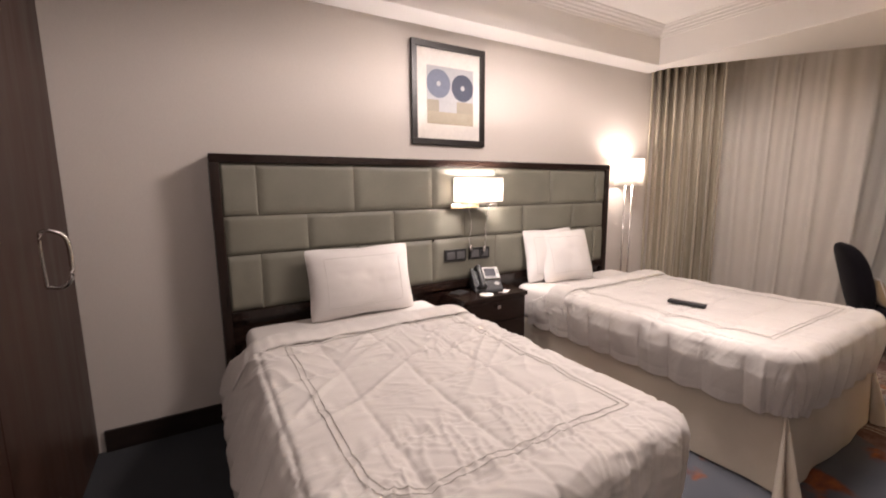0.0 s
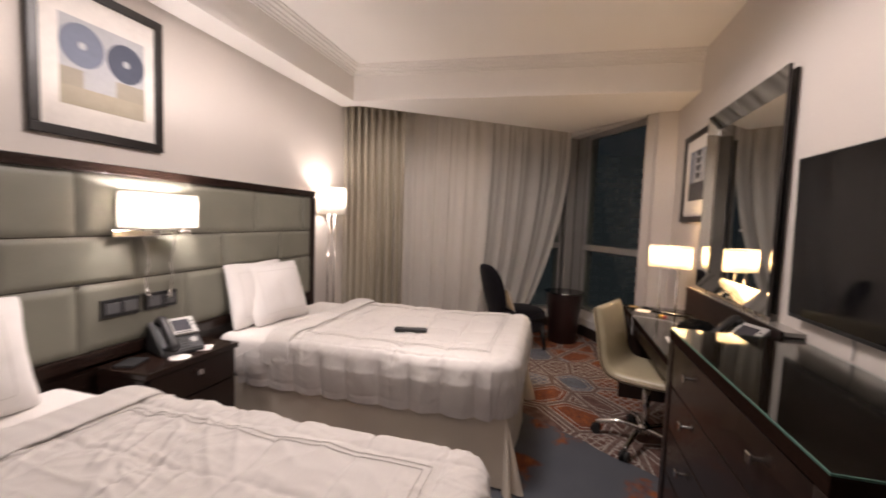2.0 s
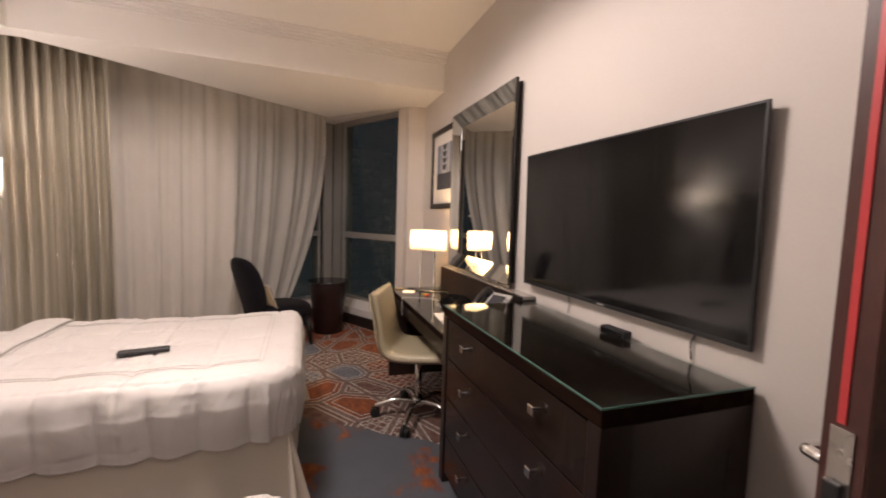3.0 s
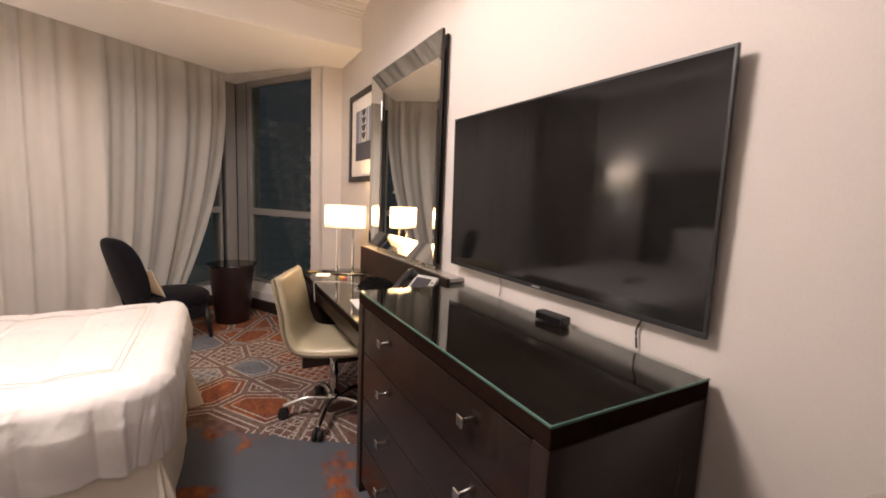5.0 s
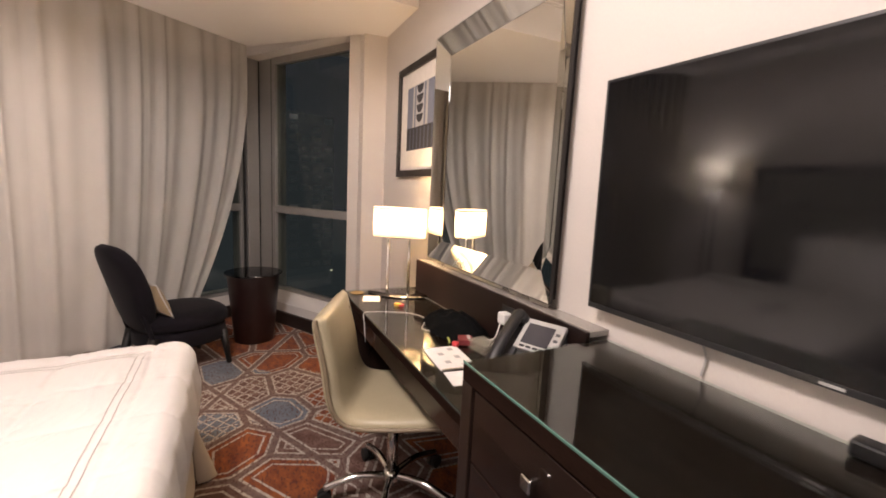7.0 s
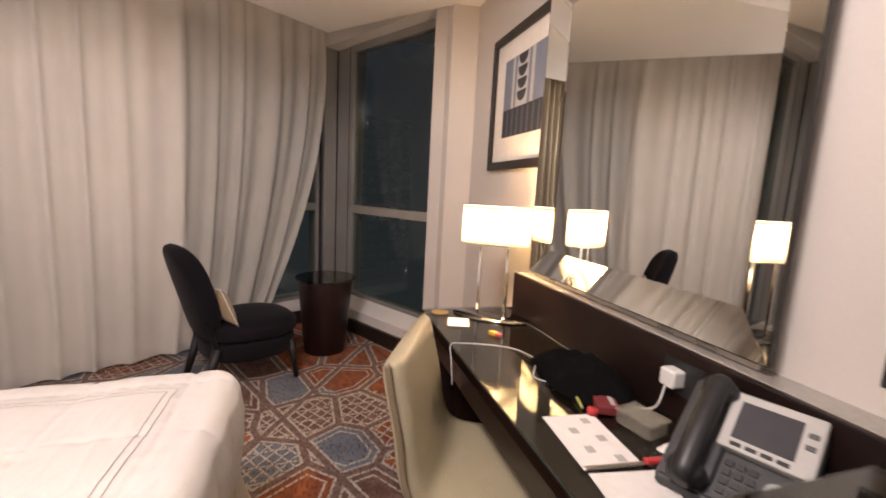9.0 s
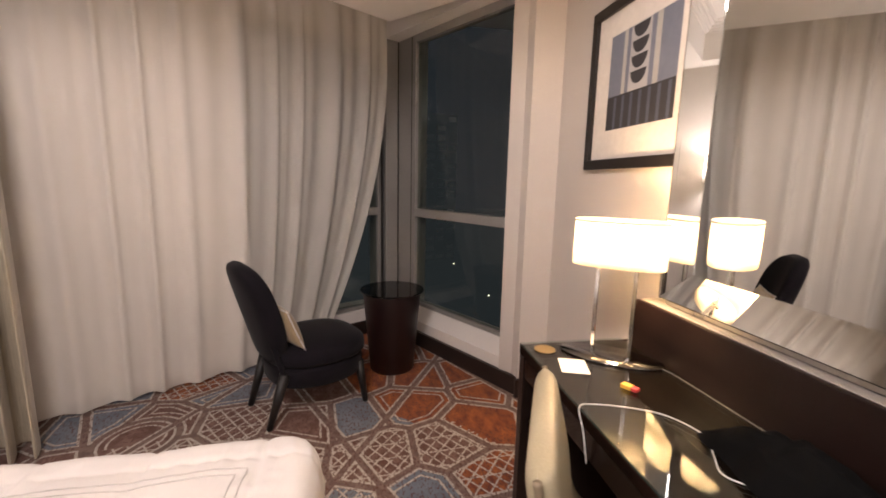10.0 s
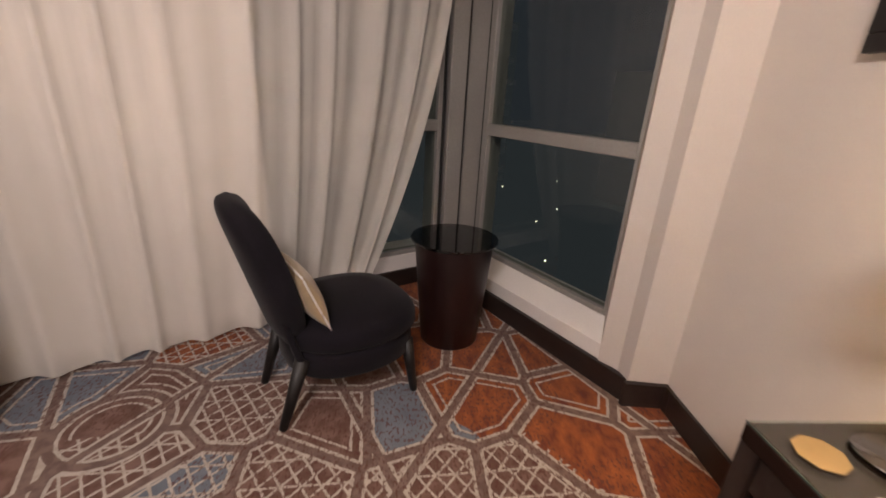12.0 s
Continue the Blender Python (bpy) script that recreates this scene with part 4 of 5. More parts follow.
def telephone(place, turn):
    """A desk telephone with a handset, sloping body and a display."""
    ob = thing("telephone", "grey office telephone with display and handset", "telephone", place, turn, "telephones")
    body = bmesh.new()
    prof = [(-0.10, 0.0), (-0.10, 0.022), (0.065, 0.150), (0.09, 0.142), (0.10, 0.0)]
    a, b = [body.verts.new((-0.068, y, z)) for y, z in prof], [body.verts.new((0.13, y, z)) for y, z in prof]
    body.faces.new(a)
    body.faces.new(b[::-1])
    for i in range(5):
        j = (i + 1) % 5
        body.faces.new((a[i], a[j], b[j], b[i]))
    bmesh.ops.bevel(body, geom=list(body.edges), offset=0.005, segments=2, affect="EDGES")
    part("body", body, PHONEGREY, ob)
    slope = math.degrees(math.atan2(0.128, 0.165))

    def on_face(x0, x1, s0, s1, h0, h1, bev=0.002):
        bm = box(x0, x1, s0, s1, h0, h1, bev)
        bmesh.ops.transform(bm, matrix=Matrix.Translation((0, -0.10, 0.022)) @ Matrix.Rotation(radians(slope), 4, "X"), verts=bm.verts)
        return bm

    bez = part("bezel", on_face(0.0, 0.128, 0.088, 0.198, 0.0, 0.020, 0.004), SILVER, ob, "silver display surround")
    part("display", on_face(0.016, 0.100, 0.108, 0.180, 0.0195, 0.0215, 0), SCREENGREY, bez, "grey display glass")
    for k in range(4):
        part("soft_key", on_face(0.018 + 0.021 * k, 0.034 + 0.021 * k, 0.094, 0.101, 0.0195, 0.0225, 0.001), BLACK, bez)
    for k in range(2):
        part("side_key", on_face(0.107, 0.120, 0.135 + 0.022 * k, 0.144 + 0.022 * k, 0.0195, 0.0225, 0.001), GREY, bez)
    for r in range(4):
        for c in range(3):
            part("key", on_face(0.019 + 0.0165 * c, 0.031 + 0.0165 * c, 0.016 + 0.0165 * r, 0.027 + 0.0165 * r, 0.0, 0.004, 0.001), BLACK, ob)
    wheel = bmesh.new()
    bmesh.ops.create_cone(wheel, cap_ends=True, segments=24, radius1=0.019, radius2=0.017, depth=0.008, matrix=Matrix.Translation((0, -0.10, 0.022)) @ Matrix.Rotation(radians(slope), 4, "X") @ Matrix.Translation((0.092, 0.052, 0.003)))
    part("dial_pad", wheel, PRINTGREY, ob, "round grey navigation pad")
    hand = bmesh.new()
    sweep(smooth_line([(-0.022, 0.004, 0.030), (-0.022, 0.02, 0.040), (-0.022, 0.10, 0.046), (-0.022, 0.18, 0.040), (-0.022, 0.198, 0.030)], 6), 0.015, 14, hand)
    for s0 in (0.018, 0.186):
        rod((-0.022, s0, 0.014), (-0.022, s0, 0.040), 0.026, 20, 0.020, hand)
    for v in hand.verts:
        v.co.x = -0.022 + (v.co.x + 0.022) * 1.25
    bmesh.ops.transform(hand, matrix=Matrix.Translation((0, -0.10, 0.022)) @ Matrix.Rotation(radians(slope), 4, "X"), verts=hand.verts)
    part("handset", hand, BLACK, ob, "black curved handset", True)
    part("cradle", on_face(-0.060, 0.012, 0.02, 0.19, 0.0, 0.014, 0.004), PHONEGREY, ob)
    return ob


telephone((2.04, 2.665, NZ), -20)
solo("coaster", lathe([(0, 0), (0.048, 0), (0.049, 0.002), (0.048, 0.0035), (0, 0.0035)], 36), PAPER, "round white paper coaster on the nightstand", "coaster", smooth=False, place=(1.985, 2.535, NZ))
solo("card", box(-0.05, 0.05, -0.035, 0.035, 0, 0.0015, 0), PAPER, "small white printed card on the nightstand", "card", place=(2.15, 2.55, NZ), turn=35)
solo("notepad", box(-0.06, 0.06, -0.045, 0.045, 0, 0.012, 0.002), BLACK, "dark note folder on the nightstand", "notepad", place=(1.84, 2.66, NZ), turn=20)

rc = thing("remote_control", "slim black remote control lying on the duvet", "remote control", (2.804, 1.618, duvet_place(BED_X[1], -0.206, 0.712, seed=7.9).z + 0.005), -77.4)
part("case", box(-0.102, 0.102, -0.024, 0.024, 0.0, 0.02, 0.006, 3), BLACK, rc)
for r in range(9):
    for c in range(3):
        part("button", box(-0.085 + 0.018 * r, -0.075 + 0.018 * r, -0.017 + 0.013 * c, -0.009 + 0.013 * c, 0.0195, 0.0215, 0.001), GREY, rc)

# ---- floor lamp ----
fl = thing("floor_lamp", "lit floor lamp with white drum shade on two chrome legs", "floor lamp", (3.87, 2.815, 0))
part("shade", drum(0.125, 0.125, 1.385, 1.632), SHADE, fl, "glowing white drum shade", True)
part("base", lathe([(0, 0), (0.13, 0), (0.13, 0.012), (0.124, 0.016), (0, 0.016)]), CHROME, fl, "round chrome base", True)
for sx, sy in ((-0.035, 0.012), (0.035, -0.012)):
    part("leg", rod((sx, sy, 0.014), (sx, sy, 1.40), 0.008), CHROME, fl, "", True)
part("crossbar", rod((-0.045, 0.015, 1.40), (0.045, -0.015, 1.40), 0.008), CHROME, fl)
part("socket", rod((0, 0, 1.395), (0, 0, 1.45), 0.014), CHROME, fl)
part("spider", rod((-0.122, 0, 1.41), (0.122, 0, 1.41), 0.003), CHROME, fl)


# ---- curtains ----
def curtain(name, label, u0, v0, v1, z0, z1, pitch, depth, material, seed, edge=None, group=""):
    ob = thing(name, label, "curtain", group=group)
    n = int(abs(v1 - v0) / pitch * 12)

    def f(a, b):
        v = v0 + (v1 - v0) * a
        if edge:
            v = v0 + (v1 - v0) * a + (edge(z0 + (z1 - z0) * b) - v1) * a ** 4
        run = abs(v1 - v0) * a
        ph = run / pitch * 2 * math.pi + 4.2 * noise.noise(Vector((run * 1.6, seed, 0))) + 0.9 * noise.noise(Vector((run * 2.2, b * 1.3, seed)))
        amp = depth * (0.8 + 0.7 * noise.noise(Vector((run * 2.4, b * 0.7, seed + 3))))
        u = u0 + amp * ((0.8 - 0.3 * b) * math.sin(ph) + (0.2 + 0.25 * b) * math.sin(2 * ph + seed + 1.5 * noise.noise(Vector((run * 3, b, seed)))))
        return bay(u, v + 0.25 * depth * math.cos(ph), z0 + (z1 - z0) * b + 0.006 * noise.noise(Vector((a * 9, seed, 5))) * (1 - b))

    part("cloth", grid(n, 34, f), material, ob, "", True)
    def hem(a, b):
        return f(a, 0.001 + 0.034 * b) + Vector((-CB, -SB, 0)) * (0.0035 + 0.002 * math.sin(math.pi * b))

    part("hem", grid(n, 3, hem), material, ob, "", True)
    return ob


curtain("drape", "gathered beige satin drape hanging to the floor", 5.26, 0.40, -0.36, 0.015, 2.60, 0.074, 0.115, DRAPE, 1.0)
curtain("curtain", "lined off-white curtain drawn over the window", 5.595, 0.55, -1.46, 0.05, 2.62, 0.24, 0.018, LINED, 4.0)


def sheer_edge(z):
    """The free edge of the voile, swept back towards the floor."""
    k = max(0.0, (2.2 - z) / 2.2)
    return -2.53 + 0.58 * k ** 1.9 + 0.06 * k


curtain("sheer_curtain", "thin grey voile curtain swept aside at its edge", 5.50, 0.55, -2.53, 0.03, 2.62, 0.225, 0.040, SHEER, 9.0, sheer_edge)
setting("trim_curtain_track", in_bay(box(5.21, 5.23, -2.5, 0.5, 2.60, 2.62, 0.002)), ALU, "grey curtain track in the ceiling pocket", "curtain track")

# ---- dresser ----
DX0, DX1, DY0, DY1, DZ = 1.335, 2.507, YT + 0.018, 0.235, 0.905
ds = thing("dresser", "dark wooden chest of four drawers with glass top", "dresser")
part("top", box(DX0, DX1, DY0, DY1, DZ - 0.045, DZ, 0.003), ESPRESSO_UNDER, ds)
for a in (DX0, DX1 - 0.05):
    part("side", box(a, a + 0.05, DY0, DY1, 0.0, DZ - 0.0455, 0.003), ESPRESSO_UP, ds)
part("back", box(DX0 + 0.05, DX1 - 0.05, DY0, DY0 + 0.02, 0.06, DZ - 0.0455, 0), ESPRESSO, ds)
part("carcass", box(DX0 + 0.0505, DX1 - 0.0505, DY0 + 0.02, DY1 - 0.03, 0.06, DZ - 0.047, 0), ESPRESSO, ds)
for k in range(4):
    z1 = 0.852 - 0.1985 * k
    d = part("drawer", box(DX0 + 0.053, DX1 - 0.053, DY1 - 0.030, DY1 - 0.006, z1 - 0.193, z1, 0.0025), ESPRESSO, ds)
    for x in (1.622, 2.205):
        kn = rod((x, DY1 - 0.0065, z1 - 0.075), (x, DY1 + 0.014, z1 - 0.075), 0.006)
        box(x - 0.015, x + 0.015, DY1 + 0.013, DY1 + 0.022, z1 - 0.09, z1 - 0.06, 0.003, bm=kn)
        part("knob", kn, CHROME, d, "square chrome knob")
gt = part("glass_top", box(DX0 + 0.003, DX1 - 0.003, DY0 + 0.003, DY1 - 0.003, DZ + 0.001, DZ + 0.0065, 0), TOPGLASS, ds, "clear glass sheet")
for x0, x1, y0, y1 in ((DX0, DX1, DY1 - 0.003, DY1 + 0.001), (DX0 - 0.001, DX0 + 0.003, DY0, DY1 - 0.003)):
    part("glass_edge", box(x0, x1, y0, y1, DZ + 0.001, DZ + 0.0068, 0.001), GREENEDGE, ds, "green polished glass edge")

# ---- television and box ----
tv = thing("television", "large flat black television on the wall, switched off", "television")
TX0, TX1, TZ0, TZ1, TY = 1.350, 2.558, 1.005, 1.693, -0.255
part("back", box(TX0 + 0.006, TX1 - 0.006, TY - 0.028, TY - 0.005, TZ0 + 0.006, TZ1 - 0.006, 0.008), BLACK, tv)
part("screen", box(TX0 + 0.008, TX1 - 0.008, TY - 0.0045, TY - 0.001, TZ0 + 0.016, TZ1 - 0.008, 0), TVGLASS, tv, "glossy dark screen")
for x0, x1, z0, z1 in ((TX0, TX1, TZ0, TZ0 + 0.0155), (TX0, TX1, TZ1 - 0.0078, TZ1), (TX0, TX0 + 0.0078, TZ0 + 0.016, TZ1 - 0.008), (TX1 - 0.0078, TX1, TZ0 + 0.016, TZ1 - 0.008)):
    part("bezel", box(x0, x1, TY - 0.012, TY, z0, z1, 0.001), BLACK, tv, "thin black bezel")
part("wall_bracket", box(1.75, 2.15, YT, TY - 0.0275, 1.2, 1.5, 0.002), BLACK, tv)
tv.matrix_basis = pose(1.95, TY + 0.005, 1.35, -1.0, 0, 1.2) @ pose(-1.95, -TY, -1.35)
part("badge", box(1.93, 1.97, TY, TY + 0.001, TZ0 + 0.005, TZ0 + 0.011, 0), SILVER, tv, "small silver badge")
stb = thing("media_box", "small black media box at the wall over the dresser", "media box", (1.842, -0.245, DZ + 0.0068), 3)
part("case", box(-0.062, 0.062, -0.022, 0.022, 0.0, 0.031, 0.005), BLACK, stb)
part("front", box(-0.056, 0.056, 0.0225, 0.0235, 0.005, 0.026, 0.001), TVGLASS, stb, "glossy dark front")
for x, s in ((2.21, 1), (1.545, -1)):
    solo("cable", sweep(smooth_line([(x, YT + 0.012, 1.04), (x + 0.006 * s, YT + 0.010, 1.0), (x - 0.006 * s, YT + 0.010, 0.965), (x, YT + 0.010, 0.915)]), 0.003, 8), PRINTGREY if s > 0 else BLACK, "thin cable hanging from the television" if s > 0 else "black cable hanging from the television", "cable", smooth=True)

# ---- desk with back panel ----
KX0, KX1, KY1, KZ = 2.512, 3.95, 0.222, 0.742
dk = thing("desk", "dark wooden writing desk with a glass sheet on it", "desk")
part("top", box(KX0, KX1, YT + 0.018, KY1, KZ - 0.035, KZ, 0.003), ESPRESSO_UNDER, dk)
part("apron", box(KX0 + 0.002, KX1 - 0.046, KY1 - 0.028, KY1 - 0.006, KZ - 0.115, KZ - 0.0355, 0.002), ESPRESSO, dk)
part("end_panel", box(KX1 - 0.045, KX1, YT + 0.018, KY1 - 0.002, 0, KZ - 0.0355, 0.003), ESPRESSO_UP, dk)
part("modesty_panel", box(KX0 + 0.002, KX1 - 0.046, YT + 0.018, YT + 0.04, 0.12, KZ - 0.036, 0.002), ESPRESSO, dk)
part("glass_top", box(KX0 + 0.003, KX1 - 0.003, YT + 0.10, KY1 - 0.003, KZ + 0.001, KZ + 0.007, 0), TOPGLASS, dk, "clear glass sheet")
part("glass_edge", box(KX0, KX1, KY1 - 0.003, KY1, KZ + 0.001, KZ + 0.0055, 0.001), DARKEDGE, dk, "dark polished glass edge")
bp = thing("desk_upstand", "dark wooden ledge along the wall over the desk", "ledge")
part("front", box(2.512, 3.87, YT + 0.082, YT + 0.10, KZ + 0.001, 0.935, 0.003), ESPRESSO_MATT, bp)
part("shelf", box(2.512, 3.87, YT, YT + 0.0815, 0.915, 0.935, 0.003), PALE_REFLECTION, bp, "glossy ledge top, its pale reflection painted in")
part("end", box(3.855, 3.87, YT, YT + 0.0815, KZ + 0.001, 0.9145, 0.002), ESPRESSO_UP, bp)

# ---- mirror ----
mr = thing("wall_mirror", "large wall mirror with a wide silvery border", "mirror")
MX0, MX1, MZ0, MZ1 = 2.738, 3.80, 0.962, 2.162
part("back", box(MX0 + 0.030, MX1 - 0.004, YT, YT + 0.0135, MZ0 + 0.004, MZ1 - 0.004, 0.002), FRAMEBLACK, mr, "black back board")
B = 0.10
part("glass", box(MX0 + B, MX1 - B, YT + 0.0140, YT + 0.0180, MZ0 + B, MZ1 - B, 0), MIRROR, mr, "clear mirror glass")


def facet(p):
    """One slanting mirror strip of the frame, with its corners at p."""
    bm = bmesh.new()
    top = [bm.verts.new(q) for q in p]
    low = [bm.verts.new((q[0], q[1] - 0.004, q[2])) for q in p]
    bm.faces.new(top)
    bm.faces.new(low[::-1])
    for i in range(4):
        j = (i + 1) % 4
        bm.faces.new((top[i], low[i], low[j], top[j]))
    return bm


ya, yb = YT + 0.0205, YT + 0.060
oc = [(MX0, yb, MZ0), (MX1, yb, MZ0), (MX1, yb, MZ1), (MX0, yb, MZ1)]
ic = [(MX0 + B, ya, MZ0 + B), (MX1 - B, ya, MZ0 + B), (MX1 - B, ya, MZ1 - B), (MX0 + B, ya, MZ1 - B)]
for i in range(4):
    j = (i + 1) % 4
    part("bevel_strip", facet([oc[i], oc[j], ic[j], ic[i]]), MIRROR, mr, "slanting mirror strip")
part("lower_edge", box(MX0 + 0.03, MX1 - 0.01, YT + 0.0300, YT + 0.040, 0.9375, MZ0 - 0.004, 0.002), STEEL, mr, "silver lower edge")
for x0, x1, z0, z1 in ((MX0 - 0.003, MX0, MZ0, MZ1), (MX1, MX1 + 0.003, MZ0, MZ1), (MX0, MX1, MZ0 - 0.003, MZ0), (MX0, MX1, MZ1, MZ1 + 0.003)):
    part("edge", box(x0, x1, YT + 0.044, yb, z0, z1, 0), FRAMEBLACK, mr, "black edge band")

# ---- desk lamp ----
dl = thing("desk_lamp", "lit desk lamp with oval white shade on chrome frame", "desk lamp", (3.782, -0.053, KZ + 0.0075), 50)
part("shade", drum(0.150, 0.076, 0.332, 0.488, 2.5), SHADE, dl, "glowing white oval shade", True)
base = lathe([(0, 0), (0.174, 0), (0.176, 0.004), (0.173, 0.0075), (0, 0.0085)], 56)
for v in base.verts:
    v.co.y *= 0.48
part("base", base, DARKMIRROR, dl, "oval dark mirror-polished base", True)
for s in (-0.062, 0.062):
    part("leg", box(s - 0.007, s + 0.007, -0.007, 0.007, 0.0075, 0.318, 0.002), CHROME, dl, "square chrome upright")
part("crossbar", box(-0.069, 0.069, -0.007, 0.007, 0.3185, 0.332, 0.002), CHROME, dl, "chrome crossbar")
part("socket", rod((0, 0, 0.332), (0, 0, 0.37), 0.016), CHROME, dl, "chrome lamp socket")
part("spider", rod((-0.145, 0, 0.345), (0.145, 0, 0.345), 0.003), CHROME, dl)
part("ring", drum(0.1522, 0.0782, 0.483, 0.490, 2.5, 0.004), PAPER, dl, "", True)

# ---- things on the desk ----
DT = KZ + 0.0078
telephone((2.698, -0.093, DT), -156).scale = (1.12, 1.12, 1.12)
solo("card", box(-0.055, 0.055, -0.045, 0.045, 0, 0.0015, 0), PAPER, "square white card on the desk", "card", place=(3.725, 0.115, DT), turn=-18)
solo("coaster", lathe([(0, 0), (0.04, 0), (0.041, 0.002), (0.04, 0.003), (0, 0.003)], 8), COASTERGOLD, "small gold octagonal coaster on the desk", "coaster", place=(3.87, 0.155, DT))
mb = thing("matchbox", "tiny yellow and red matchbox on the desk", "matchbox", (3.555, 0.02, DT), 28)
part("sleeve", box(-0.008, 0.024, -0.012, 0.012, 0, 0.012, 0.001), YELLOW, mb, "yellow paper sleeve")
part("tray", box(-0.026, -0.0082, -0.011, 0.011, 0.001, 0.011, 0.001), RED, mb, "red tray")
solo("charging_cable", sweep(smooth_line([(3.395, 0.240, KZ - 0.10), (3.43, 0.236, KZ - 0.03), (3.475, 0.226, DT + 0.003), (3.485, 0.18, DT + 0.003), (3.45, 0.08, DT + 0.003), (3.40, 0.01, DT + 0.003), (3.31, -0.02, DT + 0.003), (3.24, 0.02, DT + 0.003), (3.18, 0.05, DT + 0.003), (3.12, 0.0, DT + 0.003), (3.04, -0.04, DT + 0.003)]), 0.0016, 8), WHITE, "thin white charging cable trailing over the desk", "cable", smooth=True)
solo("lamp_cable", sweep(smooth_line([(3.68, -0.165, DT + 0.003), (3.60, -0.180, DT + 0.003), (3.42, -0.185, DT + 0.003), (3.25, -0.188, DT + 0.003)]), 0.0018, 8), GREY, "thin dark lamp cable along the upstand", "cable", smooth=True)


def cloth_heap():
    def f(u, v):
        a, r = u * 2 * math.pi, 1 - v
        rad = r * (0.135 + 0.03 * noise.noise(Vector((math.cos(a) * 1.5, math.sin(a) * 1.5, 2))))
        h = 0.055 * (1 - r ** 2.2) + 0.012 * noise.noise(Vector((math.cos(a) * r * 4, math.sin(a) * r * 4, 7)))
        return Vector((rad * 1.25 * math.cos(a), rad * 0.72 * math.sin(a), max(h, 0.0)))
    return grid(40, 12, f)


solo("cap", cloth_heap(), FELT, "crumpled black cloth cap on the desk", "cap", smooth=True, place=(3.14, -0.085, DT), turn=8).scale = (1.12, 1.1, 1.5)
solo("leaflet", box(-0.05, 0.05, -0.075, 0.075, 0, 0.0012, 0), PAPER, "plain white leaflet on the desk", "leaflet", place=(2.710, 0.087, DT), turn=-8)
lf = thing("leaflet", "white leaflet with small grey pictures on the desk", "leaflet", (2.872, 0.082, DT + 0.0016), -5)
part("sheet", box(-0.10, 0.10, -0.068, 0.068, 0, 0.0012, 0), PAPER, lf)
for k in range(5):
    part("printed_picture", box(-0.085 + 0.036 * k, -0.062 + 0.036 * k, -0.042 + 0.05 * (k % 2), -0.022 + 0.05 * (k % 2), 0.0013, 0.0017, 0), PRINTGREY, lf)
tubx = thing("food_box", "small translucent plastic box with lid on the desk", "box", (2.885, -0.075, DT), 12)
part("box_body", box(-0.048, 0.048, -0.036, 0.036, 0, 0.034, 0.008, 3), CLEARBOX, tubx)
part("lid", box(-0.051, 0.051, -0.039, 0.039, 0.0345, 0.041, 0.004), CLEARBOX, tubx, "cloudy plastic lid")
pk = thing("cigarette_pack", "dark red paper pack on the desk", "pack", (2.99, -0.05, DT + 0.003), -24)
part("pack", box(-0.045, 0.045, -0.028, 0.028, 0, 0.022, 0.002), DARKRED, pk)
part("label_strip", box(-0.03, 0.03, -0.02, -0.008, 0.0221, 0.0226, 0), PRINTGREY, pk)
solo("pen", rod((-0.06, 0, 0.006), (0.06, 0, 0.006), 0.004, 12), LIME, "pale yellow-green pen on the desk", "pen", smooth=True, place=(3.05, -0.005, DT), turn=-20)
kf = thing("knife", "serrated table knife with a red handle on the leaflets", "knife", (2.776, 0.085, DT + 0.0035), -5)
part("blade", box(-0.005, 0.005, -0.068, 0.068, 0, 0.0015, 0), STEEL, kf, "thin steel blade")
part("handle", box(-0.008, 0.008, -0.128, -0.0685, -0.002, 0.009, 0.004), RED, kf, "red plastic handle")
solo("bottle_cap", lathe([(0, 0), (0.014, 0), (0.014, 0.013), (0.012, 0.015), (0, 0.015)], 20), RED, "small red bottle cap on the desk", "cap", smooth=True, place=(2.965, 0.005, DT + 0.003))
solo("tissue", cloth_heap(), PAPER, "crumpled white tissue on the desk", "tissue", smooth=True, place=(2.787, -0.085, DT), turn=40).scale = (0.22, 0.3, 0.35)
ad = thing("charger", "white plug charger in the upstand with its cable", "charger", (2.912, YT + 0.1005, 0.862))
part("plug", box(-0.023, 0.023, 0, 0.04, -0.023, 0.023, 0.007, 3), WHITE, ad)
part("cord", sweep(smooth_line([(0, 0.04, -0.02), (0.0, 0.06, -0.075), (0.05, 0.075, -0.103), (0.12, 0.085, -0.108)]), 0.0025, 8), WHITE, ad, "", True)
soc = thing("socket", "black wall socket in the upstand", "socket", (2.912, YT + 0.1, 0.862))
part("plate", box(-0.075, 0.045, 0.0, 0.004, -0.044, 0.044, 0.001), BLACK, soc)


